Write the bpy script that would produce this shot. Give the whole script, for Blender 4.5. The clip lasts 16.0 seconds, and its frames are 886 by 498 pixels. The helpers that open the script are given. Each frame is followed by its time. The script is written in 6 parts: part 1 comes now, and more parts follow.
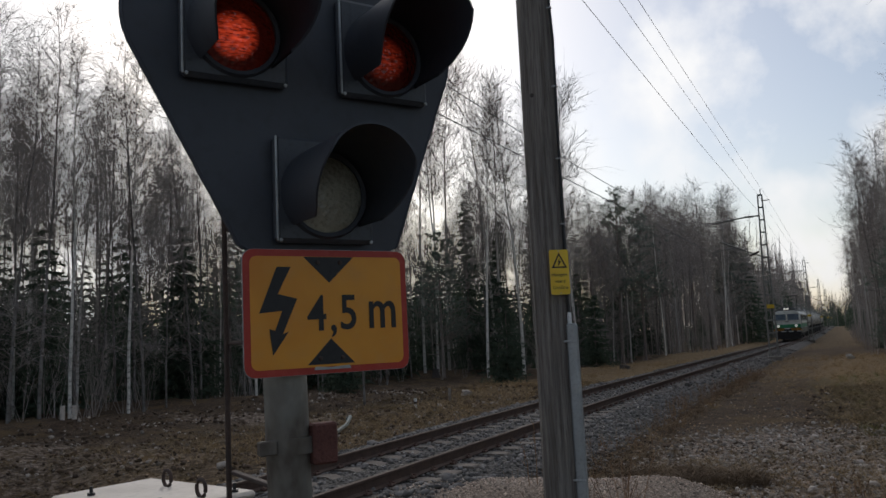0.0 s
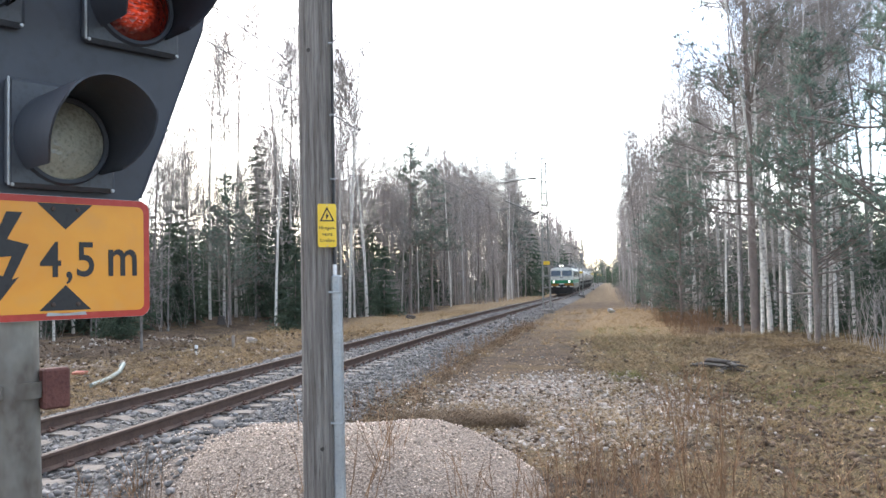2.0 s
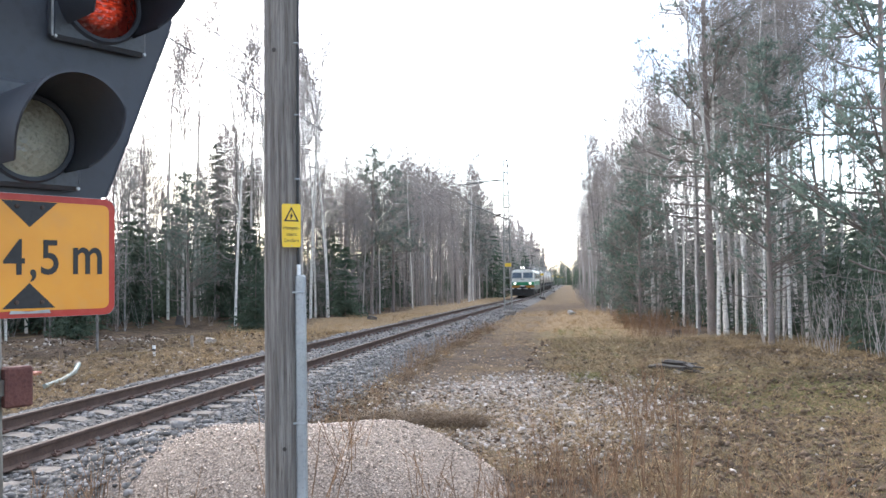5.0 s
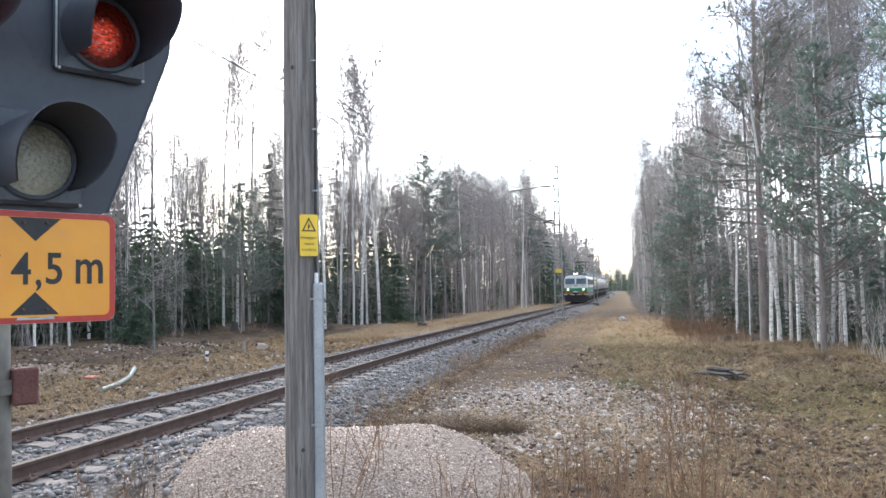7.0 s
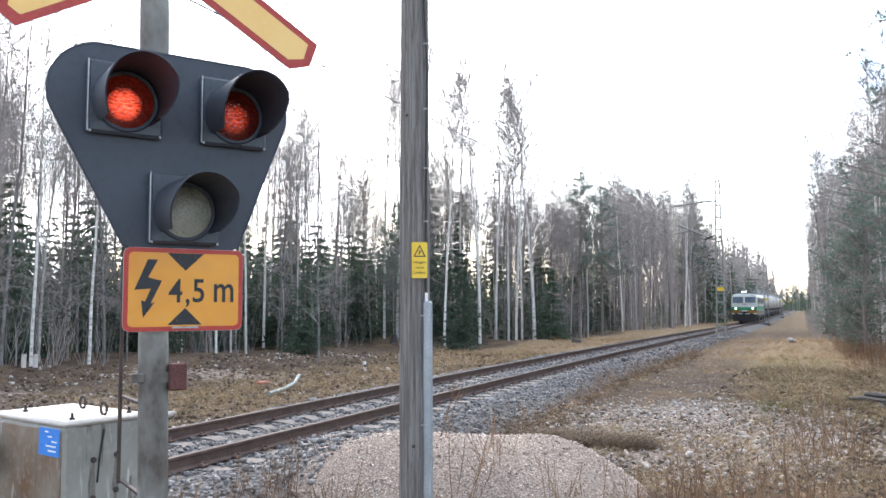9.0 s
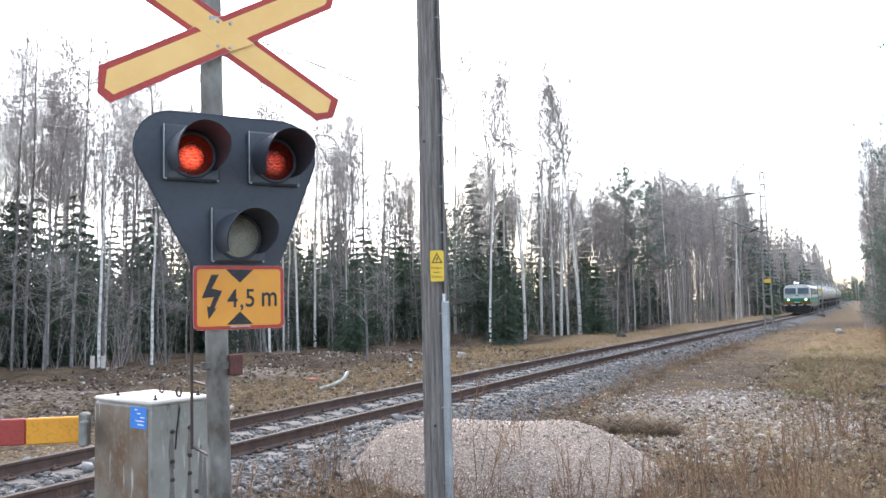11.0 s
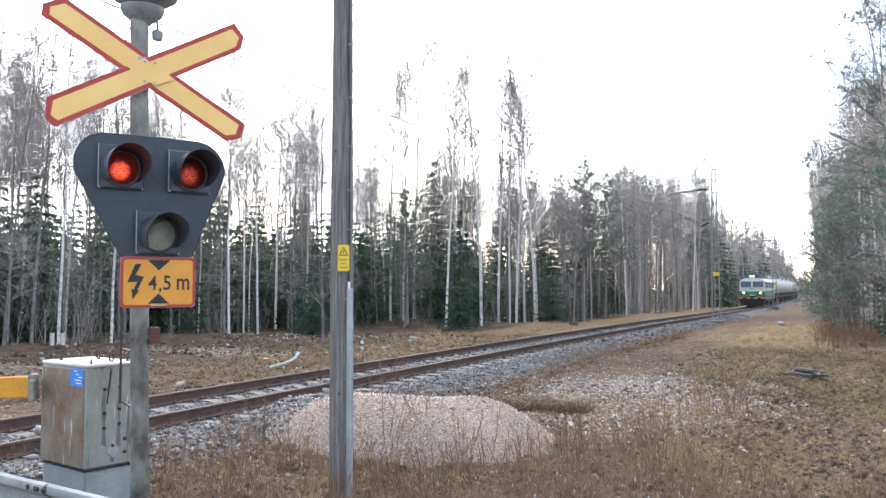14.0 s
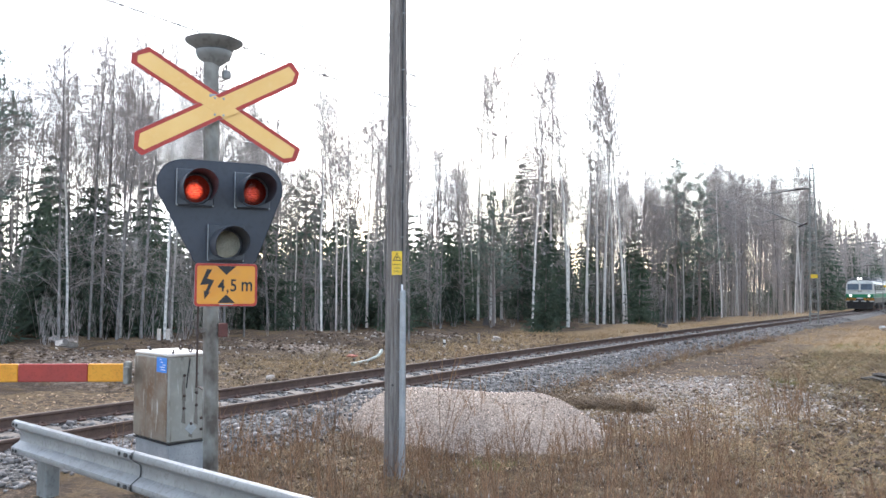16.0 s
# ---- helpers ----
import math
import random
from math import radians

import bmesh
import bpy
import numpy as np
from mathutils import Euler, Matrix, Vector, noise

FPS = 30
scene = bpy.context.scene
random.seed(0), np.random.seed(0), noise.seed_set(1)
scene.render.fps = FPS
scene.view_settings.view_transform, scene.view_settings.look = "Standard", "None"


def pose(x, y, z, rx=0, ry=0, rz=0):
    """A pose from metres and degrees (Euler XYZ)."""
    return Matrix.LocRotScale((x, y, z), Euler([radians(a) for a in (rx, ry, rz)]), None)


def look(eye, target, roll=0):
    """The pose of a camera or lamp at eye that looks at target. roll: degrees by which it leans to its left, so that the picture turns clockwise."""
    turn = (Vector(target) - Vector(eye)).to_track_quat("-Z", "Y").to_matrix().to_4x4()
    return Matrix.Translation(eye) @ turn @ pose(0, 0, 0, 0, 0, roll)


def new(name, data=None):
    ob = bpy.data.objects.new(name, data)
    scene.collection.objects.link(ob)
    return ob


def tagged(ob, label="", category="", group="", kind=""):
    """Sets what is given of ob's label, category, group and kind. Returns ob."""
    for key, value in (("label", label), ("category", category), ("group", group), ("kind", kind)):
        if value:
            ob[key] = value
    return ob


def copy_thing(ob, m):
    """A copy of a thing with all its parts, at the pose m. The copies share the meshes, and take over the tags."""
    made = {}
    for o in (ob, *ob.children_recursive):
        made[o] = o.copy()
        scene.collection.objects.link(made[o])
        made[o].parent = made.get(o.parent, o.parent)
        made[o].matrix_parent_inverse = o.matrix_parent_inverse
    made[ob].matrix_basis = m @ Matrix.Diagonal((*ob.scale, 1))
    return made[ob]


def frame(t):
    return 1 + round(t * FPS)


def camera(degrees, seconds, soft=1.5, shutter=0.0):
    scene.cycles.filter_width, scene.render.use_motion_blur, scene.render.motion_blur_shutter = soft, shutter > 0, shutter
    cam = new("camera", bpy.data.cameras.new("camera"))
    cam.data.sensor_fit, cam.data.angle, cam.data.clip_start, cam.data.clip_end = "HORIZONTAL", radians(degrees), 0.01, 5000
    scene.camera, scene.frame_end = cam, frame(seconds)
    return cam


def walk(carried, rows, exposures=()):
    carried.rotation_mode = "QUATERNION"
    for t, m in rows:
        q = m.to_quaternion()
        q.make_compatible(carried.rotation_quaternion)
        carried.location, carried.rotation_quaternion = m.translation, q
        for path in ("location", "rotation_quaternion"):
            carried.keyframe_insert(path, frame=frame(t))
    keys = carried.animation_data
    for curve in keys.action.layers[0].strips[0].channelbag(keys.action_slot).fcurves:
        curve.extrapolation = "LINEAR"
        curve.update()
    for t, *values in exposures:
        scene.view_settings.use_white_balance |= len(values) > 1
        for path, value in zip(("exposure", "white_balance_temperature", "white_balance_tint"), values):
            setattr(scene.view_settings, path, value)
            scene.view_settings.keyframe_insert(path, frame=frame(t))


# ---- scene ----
cam = camera(57.1, 16.0)
METRES, EYE, TILT, LEAN, TURN = 4.96, 2.1, 2.7, 0.0, 26.0
ROWS = [
    (0.0, 0.0, 0.0, 0.0, 0.17, 3.6, 2.78),
    (0.5, 0.0083, -0.0138, 0.002, -6.47, 2.38, 2.27),
    (1.0, 0.0254, -0.0276, 0.0013, -9.97, 1.32, 1.25),
    (1.5, 0.0335, -0.0368, 0.0029, -12.45, 0.34, 0.64),
    (2.0, 0.0294, -0.0384, 0.0032, -14.2, -0.4, 0.57),
    (2.5, 0.0265, -0.035, 0.003, -15.64, -0.53, 0.33),
    (3.0, 0.0245, -0.0332, 0.0024, -16.71, -1.05, -0.06),
    (3.5, 0.0216, -0.0345, 0.003, -17.27, -0.81, -0.21),
    (4.0, 0.0201, -0.0377, 0.0029, -17.6, -0.71, -0.06),
    (6.5, 0.0546, -0.0695, 0.0043, -14.19, 0.27, 0.41),
    (7.0, 0.0683, -0.0892, 0.0055, -13.07, 0.13, 0.38),
    (7.5, 0.0777, -0.1292, 0.007, -11.56, 0.36, -0.06),
    (8.0, 0.0899, -0.1618, 0.0119, -10.01, 0.54, -0.17),
    (8.5, 0.1182, -0.1993, 0.0119, -7.11, 0.91, -0.07),
    (9.0, 0.1354, -0.2412, 0.016, -1.72, 1.28, 0.12),
    (11.5, 0.2114, -0.4832, 0.0298, 1.79, 1.14, 1.38),
    (12.0, 0.2376, -0.526, 0.0298, 0.56, 0.94, 0.62),
    (12.5, 0.2642, -0.5712, 0.0379, -0.46, 0.51, 0.56),
    (13.0, 0.2783, -0.6164, 0.0368, -1.43, 0.65, 0.69),
    (13.5, 0.2948, -0.654, 0.0423, -2.21, 0.36, 0.43),
    (14.0, 0.3294, -0.6827, 0.0408, -0.31, 0.13, 0.07),
    (14.5, 0.3556, -0.7069, 0.0441, 1.23, -0.58, 0.27),
    (15.0, 0.3758, -0.7497, 0.045, 1.88, -0.8, 1.0),
    (15.5, 0.4041, -0.7966, 0.0528, 2.98, -0.34, 0.85),
    (16.0, 0.4446, -0.8371, 0.0531, 6.44, 0.15, 0.02),
]
EXPOSURES = [(t, e, k, 10) for t, e, k in ((0.0, -2.3, 6350), (0.5, -2.28, 6350), (0.8, -1.45, 6200), (1.0, -0.97, 6150), (1.5, -0.08, 6150), (2.0, 0.14, 6150), (6.5, 0.2, 6000), (16.0, 0.24, 6000))]
walk(cam, [(t, pose(0, 0, EYE, TILT, LEAN, TURN) @ pose(METRES * x, METRES * y, METRES * z, 90 + pitch, roll, yaw)) for t, x, y, z, yaw, pitch, roll in ROWS], EXPOSURES)

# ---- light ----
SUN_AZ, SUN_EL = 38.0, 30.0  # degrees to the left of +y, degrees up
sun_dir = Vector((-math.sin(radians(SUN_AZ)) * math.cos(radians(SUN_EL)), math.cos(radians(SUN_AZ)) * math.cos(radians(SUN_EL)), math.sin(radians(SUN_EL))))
world = bpy.data.worlds.new("sky")
scene.world = world
world.use_nodes = True
wn, wl = world.node_tree.nodes, world.node_tree.links
wn.clear()
sky = wn.new("ShaderNodeTexSky")
sky.sky_type, sky.sun_disc = "NISHITA", False
sky.sun_elevation, sky.sun_rotation = radians(SUN_EL), radians(-SUN_AZ)
sky.dust_density, sky.air_density = 1.5, 1.0
sky_bg = wn.new("ShaderNodeBackground")
sky_bg.inputs["Strength"].default_value = 0.46
wl.new(sky.outputs["Color"], sky_bg.inputs["Color"])
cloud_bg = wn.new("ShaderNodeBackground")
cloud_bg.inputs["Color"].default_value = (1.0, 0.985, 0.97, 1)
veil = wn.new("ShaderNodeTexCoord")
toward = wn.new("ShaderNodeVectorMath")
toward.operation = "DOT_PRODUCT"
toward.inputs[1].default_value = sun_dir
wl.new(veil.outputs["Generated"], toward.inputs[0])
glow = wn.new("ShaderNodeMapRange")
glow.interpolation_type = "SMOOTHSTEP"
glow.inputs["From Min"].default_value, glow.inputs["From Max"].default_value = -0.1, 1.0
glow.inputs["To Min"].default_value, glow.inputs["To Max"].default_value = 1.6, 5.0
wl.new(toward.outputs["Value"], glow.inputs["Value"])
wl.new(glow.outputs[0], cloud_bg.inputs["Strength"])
puffs = wn.new("ShaderNodeTexNoise")
puffs.inputs["Scale"].default_value, puffs.inputs["Detail"].default_value, puffs.inputs["Roughness"].default_value = 5.2, 9, 0.55
cover = wn.new("ShaderNodeMapRange")
cover.inputs["From Min"].default_value, cover.inputs["From Max"].default_value = 0.46, 0.60
cover.inputs["To Min"].default_value, cover.inputs["To Max"].default_value = 0.14, 0.95
wl.new(puffs.outputs["Fac"], cover.inputs["Value"])
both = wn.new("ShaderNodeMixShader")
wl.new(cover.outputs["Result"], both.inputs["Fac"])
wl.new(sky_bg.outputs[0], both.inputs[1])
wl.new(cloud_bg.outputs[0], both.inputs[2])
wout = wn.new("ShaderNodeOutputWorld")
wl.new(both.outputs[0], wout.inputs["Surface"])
lamp = bpy.data.lights.new("sun", "SUN")
lamp.energy, lamp.angle, lamp.color = 2.3, radians(6), (1.0, 0.92, 0.82)
sun = new("sun", lamp)
sun.matrix_world = look(sun_dir * 200, (0, 0, 0))

# ---- materials ----
def mat(name, c1, c2, scale=6.0, rough=0.8, bump=0.2, metal=0.0, fine=8.0, c3=None, stretch=(1, 1, 1), vary=0.0, spread=0.5, gloss=0.5, bumpscale=None, trans=0.0, emit=None):
    m = bpy.data.materials.new(name)
    m.use_nodes = True
    n, l = m.node_tree.nodes, m.node_tree.links
    b = n["Principled BSDF"]
    tc = n.new("ShaderNodeTexCoord")
    mp = n.new("ShaderNodeMapping")
    mp.inputs["Scale"].default_value = stretch
    l.new(tc.outputs["Object"], mp.inputs["Vector"])
    src = mp.outputs["Vector"]
    info = n.new("ShaderNodeObjectInfo")
    if vary > 0:
        add = n.new("ShaderNodeVectorMath")
        add.operation = "ADD"
        sc = n.new("ShaderNodeMath")
        sc.operation, sc.inputs[1].default_value = "MULTIPLY", 37.0
        l.new(info.outputs["Random"], sc.inputs[0])
        l.new(src, add.inputs[0])
        l.new(sc.outputs[0], add.inputs[1])
        src = add.outputs[0]
    big = n.new("ShaderNodeTexNoise")
    big.inputs["Scale"].default_value, big.inputs["Detail"].default_value = scale, 4
    l.new(src, big.inputs["Vector"])
    small = n.new("ShaderNodeTexNoise")
    small.inputs["Scale"].default_value, small.inputs["Detail"].default_value = scale * fine, 3
    l.new(src, small.inputs["Vector"])
    ramp = n.new("ShaderNodeMapRange")
    ramp.inputs["From Min"].default_value, ramp.inputs["From Max"].default_value = 0.5 - spread * 0.35, 0.5 + spread * 0.35
    l.new(big.outputs["Fac"], ramp.inputs["Value"])
    mix = n.new("ShaderNodeMix")
    mix.data_type = "RGBA"
    mix.inputs[6].default_value, mix.inputs[7].default_value = (*c1, 1), (*c2, 1)
    l.new(ramp.outputs[0], mix.inputs[0])
    out = mix.outputs[2]
    mix2 = n.new("ShaderNodeMix")
    mix2.data_type, mix2.blend_type = "RGBA", "MIX"
    r2 = n.new("ShaderNodeMapRange")
    r2.inputs["From Min"].default_value, r2.inputs["From Max"].default_value = 0.5, 0.75
    r2.inputs["To Max"].default_value = 0.8
    l.new(small.outputs["Fac"], r2.inputs["Value"])
    l.new(r2.outputs[0], mix2.inputs[0])
    l.new(out, mix2.inputs[6])
    mix2.inputs[7].default_value = (*(c3 or [v * 0.6 for v in c1]), 1)
    out = mix2.outputs[2]
    if vary > 0:
        hsv = n.new("ShaderNodeHueSaturation")
        vr = n.new("ShaderNodeMapRange")
        vr.inputs["To Min"].default_value, vr.inputs["To Max"].default_value = 1 - vary, 1 + vary
        l.new(info.outputs["Random"], vr.inputs["Value"])
        l.new(vr.outputs[0], hsv.inputs["Value"])
        l.new(out, hsv.inputs["Color"])
        out = hsv.outputs[0]
    l.new(out, b.inputs["Base Color"])
    b.inputs["Roughness"].default_value, b.inputs["Metallic"].default_value = rough, metal
    b.inputs["Specular IOR Level"].default_value = gloss
    if bump > 0:
        bp = n.new("ShaderNodeBump")
        bp.inputs["Strength"].default_value, bp.inputs["Distance"].default_value = min(bump, 1.0), 0.02
        l.new(small.outputs["Fac"], bp.inputs["Height"])
        l.new(bp.outputs[0], b.inputs["Normal"])
    if emit:
        b.inputs["Emission Color"].default_value, b.inputs["Emission Strength"].default_value = (*emit[:3], 1), emit[3]
    return m


M = {}
M["rail_side"] = mat("rust_rail", (0.075, 0.045, 0.035), (0.12, 0.075, 0.055), 5, 0.75, 0.15)
M["rail_top"] = mat("worn_rusty_railhead", (0.17, 0.135, 0.112), (0.12, 0.09, 0.072), 3, 0.8, 0.03, c3=(0.08, 0.055, 0.043), gloss=0.2)
M["concrete"] = mat("weathered_concrete", (0.18, 0.16, 0.14), (0.26, 0.235, 0.21), 4, 0.9, 0.3, vary=0.15)
M["sleeper"] = mat("dirty_concrete_sleeper", (0.21, 0.175, 0.145), (0.12, 0.098, 0.08), 3.5, 0.9, 0.3, c3=(0.27, 0.245, 0.22))
M["ballast"] = mat("ballast_stone", (0.14, 0.13, 0.122), (0.26, 0.24, 0.225), 4, 0.85, 0.3, vary=0.1)
M["clip"] = mat("rusty_fastening", (0.10, 0.055, 0.04), (0.15, 0.09, 0.07), 20, 0.8, 0.2)
M["galv"] = mat("galvanised_steel", (0.33, 0.35, 0.36), (0.44, 0.46, 0.47), 7, 0.5, 0.06, metal=0.35, c3=(0.26, 0.27, 0.27))
M["post_grey"] = mat("weathered_grey_post", (0.17, 0.175, 0.17), (0.30, 0.305, 0.295), 3.5, 0.6, 0.1, metal=0.2, c3=(0.10, 0.10, 0.10), stretch=(1, 1, 0.6))
M["post_stained"] = mat("stained_galvanised_post", (0.27, 0.265, 0.235), (0.085, 0.07, 0.056), 3.6, 0.65, 0.12, metal=0.1, fine=5, c3=(0.17, 0.155, 0.135), stretch=(1.5, 1.5, 0.9), spread=0.3)
M["black"] = mat("weathered_black_enamel", (0.036, 0.042, 0.055), (0.05, 0.057, 0.072), 3, 0.55, 0.04, c3=(0.034, 0.038, 0.048))
M["dark_grey"] = mat("charcoal_housing", (0.045, 0.052, 0.064), (0.062, 0.07, 0.082), 8, 0.5, 0.05)
M["yellow"] = mat("reflective_yellow", (0.78, 0.36, 0.035), (0.56, 0.19, 0.014), 3.2, 0.42, 0.03, c3=(0.66, 0.30, 0.05), spread=0.8, fine=5)
M["cross_yellow"] = mat("pale_reflective_yellow", (0.84, 0.54, 0.18), (0.80, 0.48, 0.14), 4, 0.45, 0.02, c3=(0.84, 0.54, 0.2))
M["red"] = mat("faded_red_film", (0.42, 0.035, 0.022), (0.34, 0.03, 0.02), 6, 0.45, 0.02, c3=(0.45, 0.06, 0.04))
M["sign_yellow"] = mat("warning_yellow", (0.82, 0.56, 0.03), (0.78, 0.50, 0.02), 9, 0.4, 0.01, c3=(0.80, 0.55, 0.05))
M["ink"] = mat("black_print", (0.012, 0.012, 0.014), (0.02, 0.02, 0.022), 9, 0.5, 0.0)
M["rust"] = mat("red_brown_rust", (0.095, 0.035, 0.029), (0.14, 0.056, 0.045), 12, 0.85, 0.3)
M["beam"] = mat("dull_galvanised_beam", (0.25, 0.255, 0.25), (0.34, 0.345, 0.34), 4, 0.5, 0.08, metal=0.35, c3=(0.19, 0.185, 0.175))
M["dark_rust"] = mat("dark_rusty_iron", (0.05, 0.035, 0.03), (0.085, 0.055, 0.045), 14, 0.8, 0.2)
M["alu"] = mat("bare_back_metal", (0.35, 0.36, 0.37), (0.42, 0.43, 0.44), 5, 0.45, 0.05, metal=0.6)
M["pole_wood"] = mat("weathered_grey_timber", (0.125, 0.106, 0.093), (0.36, 0.33, 0.302), 20, 0.92, 0.9, stretch=(2.4, 2.4, 0.075), fine=5.0, c3=(0.05, 0.039, 0.032), spread=0.75)
M["cabinet_white"] = mat("dirty_white_paint", (0.66, 0.60, 0.54), (0.55, 0.49, 0.43), 5, 0.6, 0.05, c3=(0.5, 0.46, 0.4))
M["boom_red"] = mat("boom_red_paint", (0.36, 0.045, 0.03), (0.30, 0.04, 0.03), 7, 0.55, 0.03)
M["boom_yellow"] = mat("boom_yellow_paint", (0.72, 0.33, 0.02), (0.66, 0.28, 0.015), 7, 0.55, 0.03)
M["blue"] = mat("blue_sticker", (0.03, 0.20, 0.62), (0.04, 0.23, 0.66), 9, 0.4, 0.0)
M["white"] = mat("white_print", (0.8, 0.8, 0.8), (0.75, 0.75, 0.75), 9, 0.5, 0.0)
M["cable"] = mat("black_cable", (0.02, 0.02, 0.022), (0.03, 0.03, 0.03), 20, 0.5, 0.0)
M["birch"] = mat("birch_bark", (0.62, 0.585, 0.53), (0.78, 0.75, 0.70), 2.2, 0.8, 0.2, fine=2.5, c3=(0.05, 0.042, 0.036), stretch=(1.2, 1.2, 3.0), vary=0.25)
M["birch_dark"] = mat("grey_birch_bark", (0.13, 0.115, 0.105), (0.27, 0.25, 0.235), 2.0, 0.85, 0.3, fine=3, c3=(0.08, 0.065, 0.055), stretch=(1.4, 1.4, 2.0), vary=0.2)
M["bark"] = mat("grey_brown_bark", (0.21, 0.175, 0.155), (0.29, 0.25, 0.225), 3, 0.9, 0.4, c3=(0.06, 0.045, 0.035), stretch=(2, 2, 0.7), vary=0.2)
M["pine_bark"] = mat("pine_bark", (0.20, 0.165, 0.15), (0.28, 0.235, 0.21), 2.5, 0.9, 0.5, c3=(0.08, 0.055, 0.045), stretch=(2, 2, 0.8), vary=0.15)
M["twig"] = mat("bare_twigs", (0.32, 0.28, 0.255), (0.43, 0.385, 0.36), 0.8, 0.85, 0.0, vary=0.2)
M["spruce"] = mat("spruce_needles", (0.085, 0.12, 0.085), (0.12, 0.155, 0.11), 1.2, 0.75, 0.0, c3=(0.08, 0.12, 0.085), vary=0.25)
M["pine"] = mat("pine_needles", (0.15, 0.20, 0.165), (0.20, 0.245, 0.20), 1.0, 0.7, 0.0, c3=(0.10, 0.14, 0.12), vary=0.2)
M["straw"] = mat("dry_grass", (0.30, 0.205, 0.105), (0.44, 0.32, 0.18), 0.8, 0.9, 0.0, c3=(0.24, 0.15, 0.08))
M["straw_brown"] = mat("dead_brown_stems", (0.19, 0.108, 0.056), (0.30, 0.18, 0.10), 0.9, 0.9, 0.0, c3=(0.12, 0.068, 0.04))
M["olive"] = mat("matted_olive_grass", (0.155, 0.105, 0.050), (0.25, 0.178, 0.088), 0.7, 0.9, 0.0, c3=(0.085, 0.06, 0.034))
M["heather"] = mat("dark_brown_heather", (0.125, 0.082, 0.047), (0.20, 0.135, 0.078), 1.2, 0.9, 0.0, c3=(0.05, 0.034, 0.02))
M["moss"] = mat("new_green_grass", (0.12, 0.15, 0.04), (0.20, 0.21, 0.06), 1.5, 0.9, 0.0, c3=(0.10, 0.12, 0.04))
M["pebble"] = mat("pale_pink_gravel", (0.47, 0.37, 0.295), (0.64, 0.53, 0.44), 30, 0.9, 0.2, fine=2, c3=(0.27, 0.21, 0.17))
M["stone_pale"] = mat("pale_stone", (0.33, 0.28, 0.235), (0.48, 0.43, 0.385), 9, 0.9, 0.3, c3=(0.2, 0.165, 0.135))
M["log"] = mat("rotten_grey_wood", (0.055, 0.048, 0.043), (0.11, 0.097, 0.088), 8, 0.95, 0.6, stretch=(0.4, 3, 3))
M["litter"] = mat("fallen_leaves", (0.30, 0.195, 0.115), (0.48, 0.355, 0.235), 2, 0.9, 0.0, c3=(0.20, 0.14, 0.10))
M["clod"] = mat("dark_soil_clods", (0.058, 0.037, 0.025), (0.16, 0.108, 0.070), 6, 0.95, 0.2)


